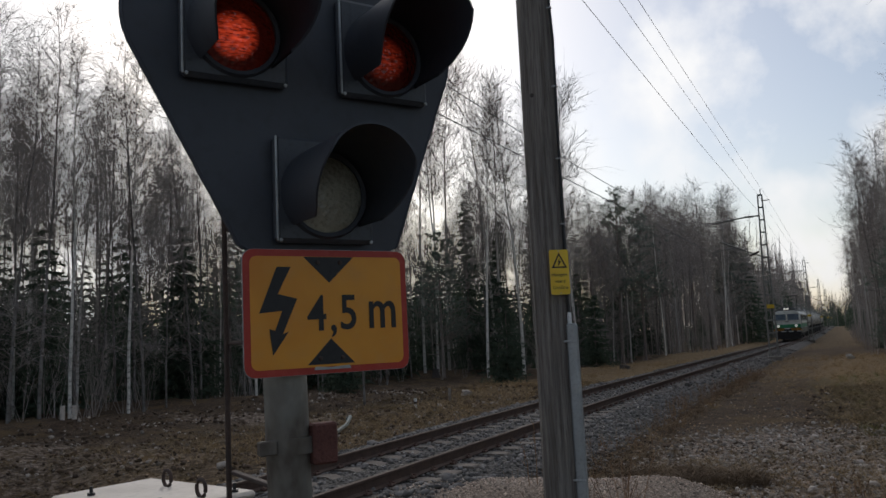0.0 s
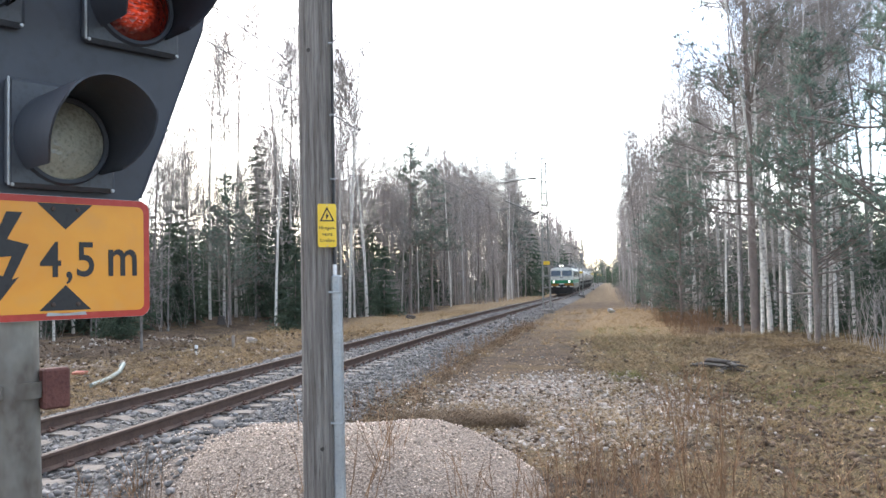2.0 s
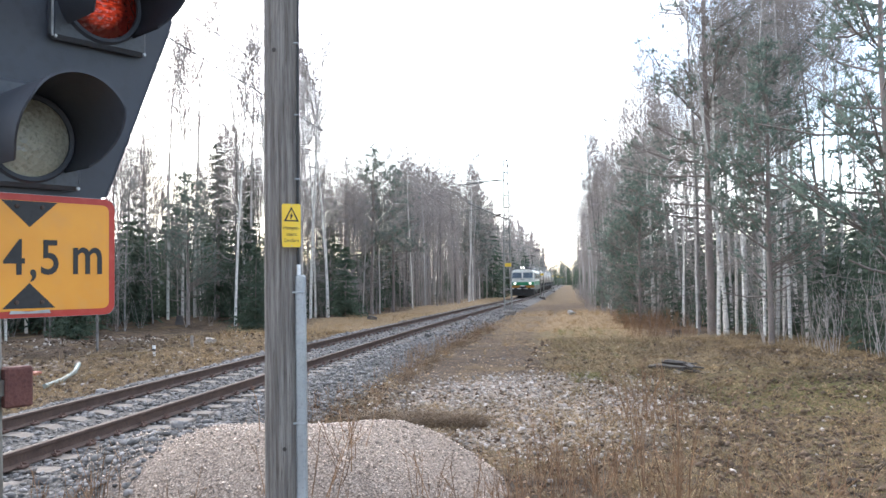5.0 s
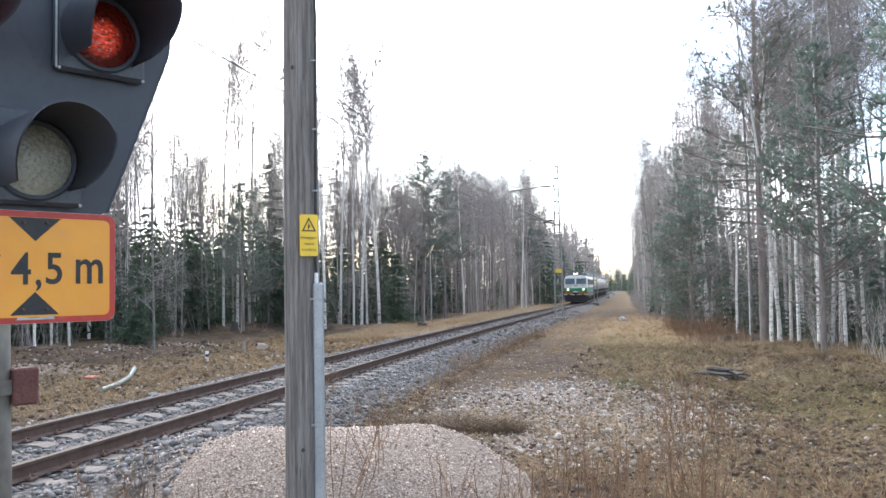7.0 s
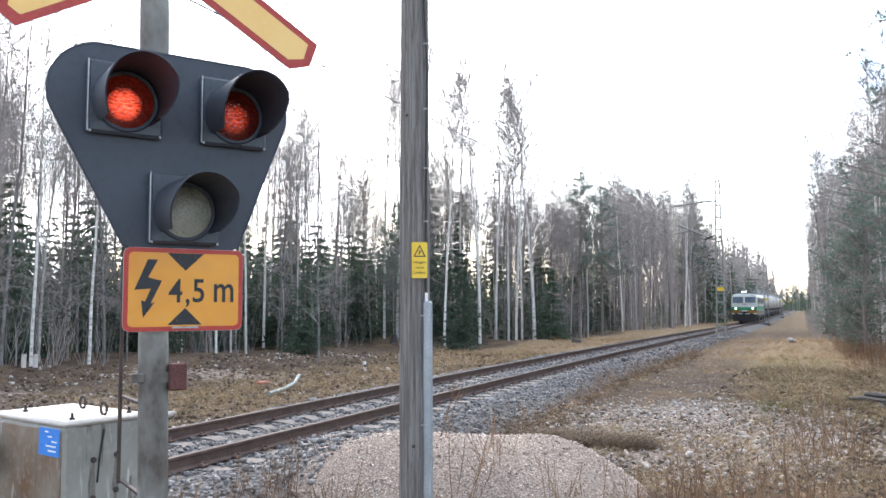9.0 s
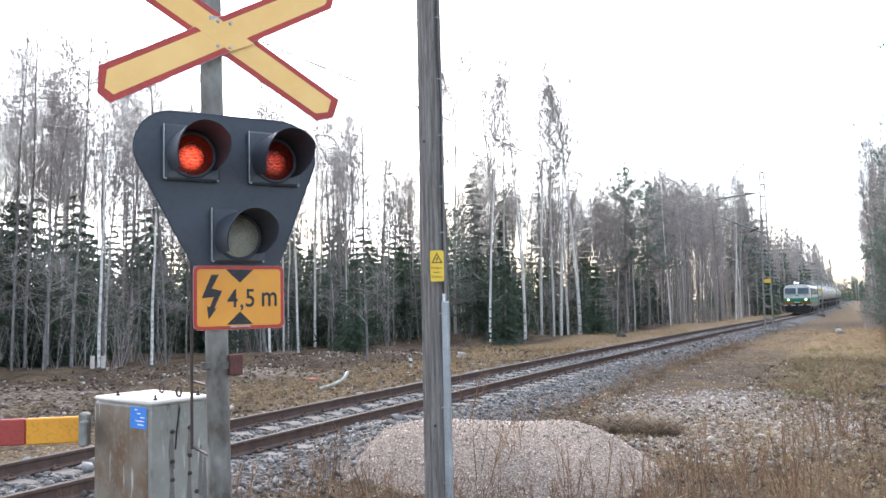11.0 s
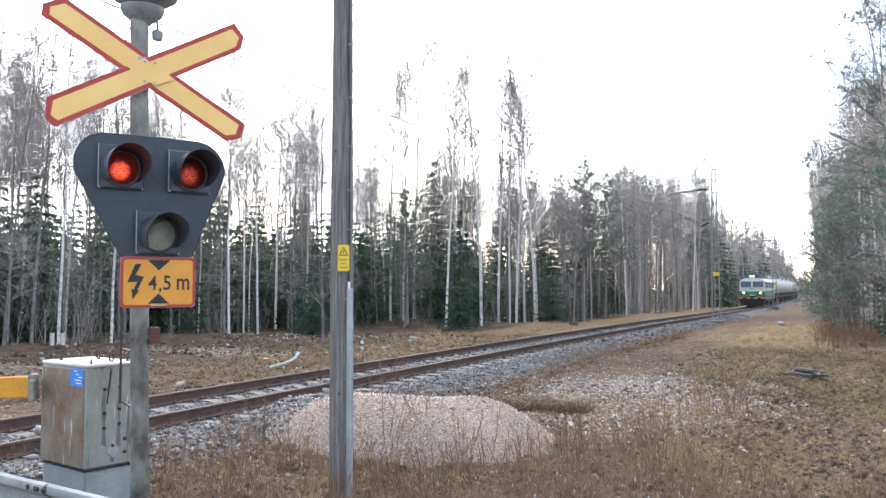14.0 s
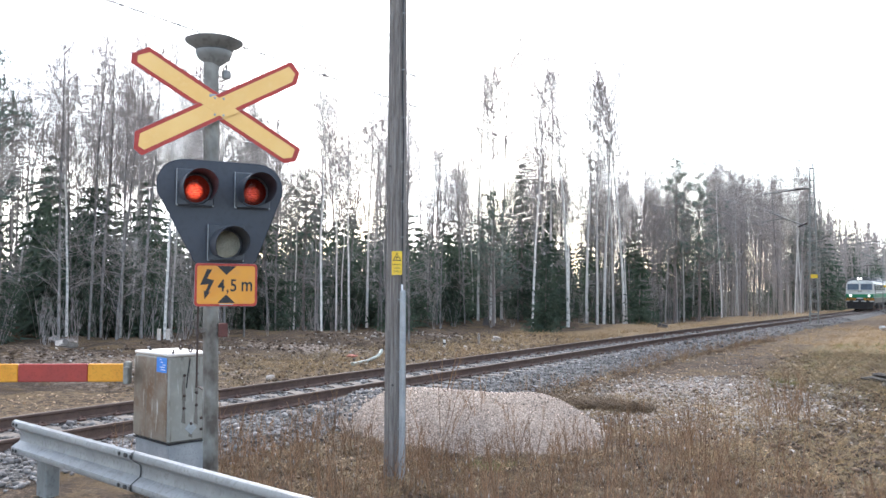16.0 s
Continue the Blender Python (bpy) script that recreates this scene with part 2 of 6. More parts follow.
# ---- mesh helpers ----
class Mesh:
    """Collects vertices and faces of one mesh."""

    def __init__(self):
        self.v, self.f, self.m = [], [], []

    def add(self, vs, fs, mi=0):
        k = len(self.v)
        self.v += [tuple(p) for p in vs]
        self.f += [tuple(i + k for i in q) for q in fs]
        self.m += [mi] * len(fs)
        return self

    def box(self, c, s, bev=0.0, m=None, mi=0):
        hx, hy, hz = s[0] / 2, s[1] / 2, s[2] / 2
        b = min(bev, hx * 0.9, hy * 0.9, hz * 0.9)
        pts, idx = [], {}
        signs = [(x, y, z) for x in (-1, 1) for y in (-1, 1) for z in (-1, 1)]
        if b <= 0:
            pts = [Vector((x * hx, y * hy, z * hz)) for x, y, z in signs]
            fs = [(0, 1, 3, 2), (4, 6, 7, 5), (0, 4, 5, 1), (2, 3, 7, 6), (0, 2, 6, 4), (1, 5, 7, 3)]
        else:
            for s3 in signs:
                for ax in range(3):
                    h = [hx - b, hy - b, hz - b]
                    h[ax] += b
                    idx[(s3, ax)] = len(pts)
                    pts.append(Vector((s3[0] * h[0], s3[1] * h[1], s3[2] * h[2])))
            fs = []
            for ax in range(3):
                o = [a for a in range(3) if a != ax]
                for sg in (-1, 1):
                    loop = []
                    for p, q in ((-1, -1), (1, -1), (1, 1), (-1, 1)):
                        s3 = [0, 0, 0]
                        s3[ax], s3[o[0]], s3[o[1]] = sg, p, q
                        loop.append(idx[(tuple(s3), ax)])
                    fs.append(tuple(loop))
                for p in (-1, 1):
                    for q in (-1, 1):
                        a3, b3 = [0, 0, 0], [0, 0, 0]
                        a3[ax], b3[ax] = -1, 1
                        for t3 in (a3, b3):
                            t3[o[0]], t3[o[1]] = p, q
                        a3, b3 = tuple(a3), tuple(b3)
                        fs.append((idx[(a3, o[0])], idx[(b3, o[0])], idx[(b3, o[1])], idx[(a3, o[1])]))
            for s3 in signs:
                fs.append((idx[(s3, 0)], idx[(s3, 1)], idx[(s3, 2)]))
        mm = Matrix.Translation(c) @ (m if m else Matrix.Identity(4))
        return self.add([mm @ p for p in pts], fs, mi)

    def tube(self, pts, rad, sides=8, cap=True, mi=0):
        pts = [Vector(p) for p in pts]
        rad = rad if hasattr(rad, "__len__") else [rad] * len(pts)
        vs, fs = [], []
        for i, p in enumerate(pts):
            d = (pts[min(i + 1, len(pts) - 1)] - pts[max(i - 1, 0)])
            d = d.normalized() if d.length > 0 else Vector((0, 0, 1))
            a = d.cross(Vector((0, 0, 1)) if abs(d.z) < 0.9 else Vector((1, 0, 0))).normalized()
            b = d.cross(a)
            for k in range(sides):
                w = 2 * math.pi * k / sides
                vs.append(p + (a * math.cos(w) + b * math.sin(w)) * rad[i])
        for i in range(len(pts) - 1):
            for k in range(sides):
                k2 = (k + 1) % sides
                fs.append((i * sides + k, i * sides + k2, (i + 1) * sides + k2, (i + 1) * sides + k))
        if cap:
            fs.append(tuple(range(sides))[::-1])
            fs.append(tuple(range((len(pts) - 1) * sides, len(pts) * sides)))
        return self.add(vs, fs, mi)

    def prism(self, outline, y0, y1, mi=0, m=None):
        """An outline in x and z, drawn out from y0 to y1."""
        k = len(outline)
        vs = [Vector((x, y0, z)) for x, z in outline] + [Vector((x, y1, z)) for x, z in outline]
        fs = [tuple(range(k)), tuple(range(2 * k - 1, k - 1, -1))]
        fs += [((i + 1) % k, i, i + k, (i + 1) % k + k) for i in range(k)]
        return self.add([m @ p for p in vs] if m else vs, fs, mi)

    def lathe(self, prof, sides=24, c=(0, 0, 0), m=None, mi=0):
        vs, fs = [], []
        for r, z in prof:
            for k in range(sides):
                w = 2 * math.pi * k / sides
                p = Vector((r * math.cos(w), r * math.sin(w), z))
                vs.append(Vector(c) + ((m @ p) if m else p))
        for i in range(len(prof) - 1):
            for k in range(sides):
                k2 = (k + 1) % sides
                fs.append((i * sides + k, i * sides + k2, (i + 1) * sides + k2, (i + 1) * sides + k))
        return self.add(vs, fs, mi)

    def data(self, name, mats, smooth=False):
        me = bpy.data.meshes.new(name)
        me.from_pydata(self.v, [], self.f)
        for x in (mats if isinstance(mats, (list, tuple)) else [mats]):
            me.materials.append(x)
        if any(self.m):
            me.polygons.foreach_set("material_index", self.m)
        bm = bmesh.new()
        bm.from_mesh(me)
        bmesh.ops.recalc_face_normals(bm, faces=bm.faces[:])
        bm.to_mesh(me)
        bm.free()
        if smooth:
            me.polygons.foreach_set("use_smooth", [True] * len(me.polygons))
            me.set_sharp_from_angle(angle=radians(40))
        me.update()
        return me


def part(name, mesh, mats, parent, label="", smooth=False, m=None):
    ob = new(name, mesh.data(name, mats, smooth) if isinstance(mesh, Mesh) else mesh)
    ob.parent = parent
    if m is not None:
        ob.matrix_local = m
    if label:
        tagged(ob, label)
    return ob


def thing(name, m, label, category, group="", kind="", mesh=None):
    ob = new(name, mesh)
    ob.matrix_world = m
    return tagged(ob, label, category, group, kind)


def rounded(x0, z0, x1, z1, r, k=5):
    out = []
    for cx, cz, a in ((x1 - r, z0 + r, -90), (x1 - r, z1 - r, 0), (x0 + r, z1 - r, 90), (x0 + r, z0 + r, 180)):
        for i in range(k + 1):
            w = radians(a + 90 * i / k)
            out.append((cx + r * math.cos(w), cz + r * math.sin(w)))
    return out


def text_mesh(body, size, extrude=0.0008, bold=0.0):
    cu = bpy.data.curves.new("lettering", "FONT")
    cu.body, cu.size, cu.extrude, cu.align_x, cu.align_y = body, size, extrude, "CENTER", "CENTER"
    cu.resolution_u, cu.offset = 4, bold
    ob = bpy.data.objects.new("lettering", cu)
    scene.collection.objects.link(ob)
    me = bpy.data.meshes.new_from_object(ob.evaluated_get(bpy.context.evaluated_depsgraph_get()))
    bpy.data.objects.remove(ob)
    return me


# ---- ground ----
rng = np.random.default_rng(7)
WAVES = [(rng.uniform(0, 6.28), rng.uniform(0, 6.28), f, a) for f, a in ((0.25, 0.05), (0.45, 0.04), (0.8, 0.03), (1.4, 0.018), (1.9, 0.014), (3.1, 0.009), (4.3, 0.007), (6.5, 0.004), (9, 0.003)) for _ in range(2)]
TRACK_X, RAIL_Z = -6.4, 0.40


def bumps(x, y):
    return sum(a * np.sin(f * (x * math.cos(d) + y * math.sin(d)) + p) for d, p, f, a in WAVES)


def step(x, a, b):
    t = np.clip((x - a) / (b - a), 0, 1)
    return t * t * (3 - 2 * t)


def heap(x, y):
    """The gravel heap beside the pole."""
    u, v = (x + 2.62), (y - 8.05)
    r = np.sqrt((u / 2.3) ** 2 + (v / 2.1) ** 2) + 0.06 * np.sin(3 * np.arctan2(v, u) + 1)
    t = np.clip((1 - r) / 0.66, 0, 1)
    return 0.62 * (1 - (1 - t) ** 1.9) * (1 + 0.12 * np.sin(2.1 * x + 1.0) * np.sin(1.9 * y))


def dip(y):
    """The line and the land beside it fall gently away from the crossing."""
    return 0.5 * step(np.asarray(y, float), 15, 110)


def height(x, y):
    x, y = np.asarray(x, float), np.asarray(y, float)
    off = np.abs(x - TRACK_X)
    bed = 0.20 * (1 - step(off, 1.55, 2.7))
    near = 1 - step(off, 1.6, 3.0)
    road = 0.24 * (1 - step(y + 0.15 * x, 1.6, 3.6)) * step(y + 0.15 * x, -40, -20)
    z = bumps(x, y) * (1 - 0.9 * near) * (0.7 + 0.8 * step(x, 1, 6) + 1.4 * (1 - step(x, -14, -10)))
    z = z + np.maximum(bed, road) + heap(x, y) + 0.10 * (1 - step(np.abs(y - 4.5), 1.5, 3.5)) * (1 - step(np.abs(x + 1), 3, 5))
    z = z + (4.0 * step(-x, 30, 85) + 3.0 * step(x, 10, 60)) * (1 - step(y, 120, 260))
    return z - dip(y)


def spread_axis(dense0, dense1, stepsize, reach, grow=1.16):
    a = list(np.arange(dense0, dense1 + 1e-6, stepsize))
    s, p = stepsize, a[-1]
    while p < reach:
        s *= grow
        p += s
        a.append(p)
    s, p = stepsize, a[0]
    while p > -reach:
        s *= grow
        p -= s
        a.insert(0, p)
    return np.array(a)


def soil_mat():
    m = bpy.data.materials.new("spring_ground")
    m.use_nodes = True
    n, l = m.node_tree.nodes, m.node_tree.links
    b = n["Principled BSDF"]
    b.inputs["Roughness"].default_value = 0.95
    b.inputs["Specular IOR Level"].default_value = 0.2
    tc = n.new("ShaderNodeTexCoord")

    def noise_of(s, d=6, r=0.68):
        t = n.new("ShaderNodeTexNoise")
        t.inputs["Scale"].default_value, t.inputs["Detail"].default_value, t.inputs["Roughness"].default_value = s, d, r
        l.new(tc.outputs["Object"], t.inputs["Vector"])
        return t.outputs["Fac"]

    def cells(s):
        t = n.new("ShaderNodeTexVoronoi")
        t.inputs["Scale"].default_value = s
        l.new(tc.outputs["Object"], t.inputs["Vector"])
        return t

    def ramp(f, a, bb, lo=0.0, hi=1.0):
        r = n.new("ShaderNodeMapRange")
        r.inputs["From Min"].default_value, r.inputs["From Max"].default_value = a, bb
        r.inputs["To Min"].default_value, r.inputs["To Max"].default_value = lo, hi
        l.new(f, r.inputs["Value"])
        return r.outputs[0]

    def blend(f, a, c):
        x = n.new("ShaderNodeMix")
        x.data_type = "RGBA"
        l.new(f, x.inputs[0])
        for sock, val in ((x.inputs[6], a), (x.inputs[7], c)):
            if isinstance(val, tuple):
                sock.default_value = (*val, 1)
            else:
                l.new(val, sock)
        return x.outputs[2]

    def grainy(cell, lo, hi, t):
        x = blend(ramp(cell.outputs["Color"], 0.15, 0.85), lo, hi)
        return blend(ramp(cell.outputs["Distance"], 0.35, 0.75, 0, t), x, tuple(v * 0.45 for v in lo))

    n2, n3 = noise_of(6), noise_of(30, 5, 0.75)
    dirt = blend(ramp(n2, 0.38, 0.6), (0.060, 0.042, 0.029), (0.14, 0.10, 0.066))
    dirt = blend(ramp(n3, 0.56, 0.62), dirt, (0.30, 0.225, 0.155))
    dirt = blend(ramp(n3, 0.46, 0.40), dirt, (0.04, 0.03, 0.024))
    dirt = blend(ramp(noise_of(2.4, 5), 0.50, 0.58, 0, 0.6), dirt, (0.075, 0.05, 0.036))
    dirt = blend(ramp(noise_of(17, 4), 0.55, 0.63, 0, 0.8), dirt, (0.25, 0.165, 0.095))
    straw = blend(ramp(n2, 0.35, 0.65), (0.27, 0.18, 0.09), (0.18, 0.118, 0.062))
    straw = blend(ramp(n3, 0.5, 0.62), straw, (0.42, 0.325, 0.2))
    straw = blend(ramp(n3, 0.45, 0.36), straw, (0.10, 0.065, 0.04))
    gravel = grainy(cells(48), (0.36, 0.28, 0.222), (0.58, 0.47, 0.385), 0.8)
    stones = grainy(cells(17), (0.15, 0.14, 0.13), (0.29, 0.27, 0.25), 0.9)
    moss = blend(ramp(n2, 0.35, 0.65), (0.105, 0.105, 0.034), (0.155, 0.12, 0.052))
    moss = blend(ramp(n3, 0.46, 0.40), moss, (0.05, 0.045, 0.022))
    at = n.new("ShaderNodeAttribute")
    at.attribute_name = "soil"
    sp = n.new("ShaderNodeSeparateColor")
    l.new(at.outputs["Color"], sp.inputs[0])

    def ragged(chan, w=0.5):
        add = n.new("ShaderNodeMath")
        add.operation = "ADD"
        l.new(chan, add.inputs[0])
        l.new(ramp(n2, 0.3, 0.7, -w / 2, w / 2), add.inputs[1])
        return ramp(add.outputs[0], 0.35, 0.65)

    dirt = blend(ramp(noise_of(1.1, 4), 0.50, 0.60, 0, 0.75), dirt, (0.045, 0.031, 0.022))
    dirt = blend(ramp(noise_of(0.7, 5), 0.52, 0.62, 0, 0.6), dirt, (0.18, 0.12, 0.056))
    col = blend(ragged(sp.outputs[1], 0.8), dirt, straw)
    col = blend(ragged(at.outputs["Alpha"], 0.8), col, moss)
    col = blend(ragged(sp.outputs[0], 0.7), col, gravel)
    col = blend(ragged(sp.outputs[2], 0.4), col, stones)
    l.new(col, b.inputs["Base Color"])
    bp = n.new("ShaderNodeBump")
    bp.inputs["Strength"].default_value, bp.inputs["Distance"].default_value = 1.0, 0.05
    l.new(n3, bp.inputs["Height"])
    bp2 = n.new("ShaderNodeBump")
    bp2.inputs["Strength"].default_value, bp2.inputs["Distance"].default_value = 0.5, 0.05
    l.new(n2, bp2.inputs["Height"])
    l.new(bp2.outputs[0], bp.inputs["Normal"])
    l.new(bp.outputs[0], b.inputs["Normal"])
    return m


def blob(x, y, cx, cy, rx, ry, soft=0.5):
    return 1 - step(np.sqrt(((x - cx) / rx) ** 2 + ((y - cy) / ry) ** 2), 1 - soft, 1 + soft)


def soils(x, y):
    """How far the ground is gravel, dry grass, ballast and moss."""
    off = np.abs(x - TRACK_X)
    gravel = np.maximum.reduce([step(heap(x, y), 0.02, 0.12), 0.62 * blob(x, y, -0.6, 14.0, 2.8, 3.8), 0.40 * blob(x, y, -1.6, 12.5, 2.0, 2.6), 0.50 * blob(x, y, -16, 21, 5, 2.2), 0.48 * blob(x, y, -18, 31, 5, 2.5), 0.42 * blob(x, y, -16, 12, 6, 3), 0.6 * (1 - step(y + 0.15 * x, 0.2, 1.2))])
    straw = np.maximum.reduce([0.85 * blob(x, y, 0.8, 42, 2.6, 22), 0.9 * step(-x, 8.6, 9.6) * (1 - step(-x, 12.5, 16)) * (0.55 + 0.45 * step(y, 24, 34)), 0.35 * blob(x, y, 4, 9, 3, 4), 0.55 * blob(x, y, -3.9, 26, 0.7, 16), 0.55 * blob(x, y, -2.2, 48, 1.6, 22), 0.25 * blob(x, y, 5, 20, 4, 4), 0.6 * step(y, 60, 90)])
    ballast = 1 - step(off, 2.0, 2.9)
    moss = np.maximum.reduce([0.66 * blob(x, y, 4.6, 15.0, 2.6, 2.0), 0.5 * blob(x, y, 2.6, 18, 2.5, 3), 0.44 * step(x, 1.5, 4) * (1 - step(y, 17, 22)), 0.5 * blob(x, y, 1.2, 15, 1.8, 4), 0.45 * blob(x, y, 0.4, 30, 2.2, 10), 0.55 * blob(x, y, 1.0, 26, 1.6, 8), 0.4 * blob(x, y, 2.8, 9.5, 2, 3)])
    return np.stack([gravel, straw * 0.9, ballast, moss], -1)


def make_ground():
    xs, ys = spread_axis(-20, 9, 0.14, 1800), spread_axis(-1, 26, 0.14, 1800)
    gx, gy = np.meshgrid(xs, ys)
    gz = height(gx, gy)
    nx, ny = len(xs), len(ys)
    me = bpy.data.meshes.new("ground")
    v = np.stack([gx, gy, gz], -1).reshape(-1, 3)
    i = (np.arange(ny - 1)[:, None] * nx + np.arange(nx - 1)[None, :]).ravel()
    f = np.stack([i, i + 1, i + nx + 1, i + nx], -1)
    me.vertices.add(len(v))
    me.vertices.foreach_set("co", v.ravel())
    me.loops.add(f.size)
    me.loops.foreach_set("vertex_index", f.ravel())
    me.polygons.add(len(f))
    me.polygons.foreach_set("loop_start", np.arange(0, f.size, 4))
    me.polygons.foreach_set("use_smooth", np.ones(len(f), bool))
    me.update(calc_edges=True)
    at = me.color_attributes.new("soil", "FLOAT_COLOR", "POINT")
    at.data.foreach_set("color", soils(gx, gy).reshape(-1))
    me.materials.append(soil_mat())
    tagged(new("ground", me), "bare spring ground of soil, gravel and dry grass", "ground", kind="structure")


make_ground()


def gz(x, y):
    return float(height(x, y))


def scatter(name, shapes, places, mats, label, category):
    """Many small pieces in one mesh. shapes: (verts, faces) arrays; places: rows of x, y, z, yaw, tilt, sx, sy, sz, shape."""
    vs, fs, k = [], [], 0
    for si, (sv, sf) in enumerate(shapes):
        rows = places[places[:, 8].astype(int) == si]
        if not len(rows):
            continue
        sv = np.asarray(sv, float)
        p = sv[None] * rows[:, None, 5:8]
        ct, st = np.cos(rows[:, 4])[:, None], np.sin(rows[:, 4])[:, None]
        x, y, z = p[..., 0], p[..., 1] * ct - p[..., 2] * st, p[..., 1] * st + p[..., 2] * ct
        c, s = np.cos(rows[:, 3])[:, None], np.sin(rows[:, 3])[:, None]
        p = np.stack([x * c - y * s, x * s + y * c, z], -1) + rows[:, None, :3]
        sf = np.asarray(sf)
        f = sf[None] + (np.arange(len(rows)) * len(sv))[:, None, None] + k
        k += len(rows) * len(sv)
        vs.append(p.reshape(-1, 3))
        fs.append(f.reshape(-1, 3))
    v, f = np.concatenate(vs), np.concatenate(fs)
    me = raw_mesh(name, v, f, mats)
    return tagged(new(name, me), label, category, kind="stuff")


def raw_mesh(name, v, f, mats):
    me = bpy.data.meshes.new(name)
    me.vertices.add(len(v))
    me.vertices.foreach_set("co", np.asarray(v, np.float32).ravel())
    me.loops.add(f.size)
    me.loops.foreach_set("vertex_index", f.ravel())
    me.polygons.add(len(f))
    me.polygons.foreach_set("loop_start", np.arange(0, f.size, f.shape[1]))
    me.update(calc_edges=True)
    me.materials.append(mats)
    return me


def rock_shape(seed, sub=1):
    bm = bmesh.new()
    bmesh.ops.create_icosphere(bm, subdivisions=sub, radius=0.5)
    r = random.Random(seed)
    for p in bm.verts:
        p.co *= r.uniform(0.55, 1.25)
    v = [p.co[:] for p in bm.verts]
    f = [[q.index for q in t.verts] for t in bm.faces]
    bm.free()
    return v, f


ROCKS = [rock_shape(s) for s in range(5)]
OCTA = [(0, 1, 2), (0, 2, 3), (0, 3, 4), (0, 4, 1), (5, 2, 1), (5, 3, 2), (5, 4, 3), (5, 1, 4)]
CHIPS = [([(0.1 * k, 0, 0.5), (0.5, 0.1, 0), (0.05, 0.45, 0.1 * k), (-0.5, 0, 0.05), (0, -0.5, 0), (0, 0.1, -0.5)], OCTA) for k in range(5)]


def island_tint(m, amount):
    """Each loose piece of a joined mesh takes its own brightness."""
    n, l = m.node_tree.nodes, m.node_tree.links
    b = n["Principled BSDF"]
    src = b.inputs["Base Color"].links[0].from_socket
    g = n.new("ShaderNodeNewGeometry")
    r = n.new("ShaderNodeMapRange")
    r.inputs["To Min"].default_value, r.inputs["To Max"].default_value = 1 - amount, 1 + amount
    l.new(g.outputs["Random Per Island"], r.inputs["Value"])
    h = n.new("ShaderNodeHueSaturation")
    l.new(r.outputs[0], h.inputs["Value"])
    l.new(src, h.inputs["Color"])
    l.new(h.outputs[0], b.inputs["Base Color"])


def see_through(m, share):
    """Thin needles and blades let some light through."""
    n, l = m.node_tree.nodes, m.node_tree.links
    b = n["Principled BSDF"]
    t = n.new("ShaderNodeBsdfTranslucent")
    l.new(b.inputs["Base Color"].links[0].from_socket, t.inputs["Color"])
    x = n.new("ShaderNodeMixShader")
    x.inputs["Fac"].default_value = share
    l.new(b.outputs[0], x.inputs[1])
    l.new(t.outputs[0], x.inputs[2])
    l.new(x.outputs[0], n["Material Output"].inputs["Surface"])


for key, amount in (("ballast", 0.55), ("pebble", 0.6), ("stone_pale", 0.55), ("straw", 0.5), ("straw_brown", 0.4), ("olive", 0.6), ("heather", 0.5), ("litter", 0.6), ("clod", 0.5), ("moss", 0.3), ("spruce", 0.3), ("pine", 0.3)):
    island_tint(M[key], amount)
for key in ("spruce", "pine", "straw", "moss", "litter"):
    see_through(M[key], 0.55 if key in ("spruce", "pine") else 0.4)

# ---- railway ----
def rail_profile():
    return [(-0.075, 0.0), (0.075, 0.0), (0.075, 0.012), (0.012, 0.035), (0.010, 0.125), (0.036, 0.138), (0.036, 0.166), (0.030, 0.172), (-0.030, 0.172), (-0.036, 0.166), (-0.036, 0.138), (-0.010, 0.125), (-0.012, 0.035), (-0.075, 0.012)]


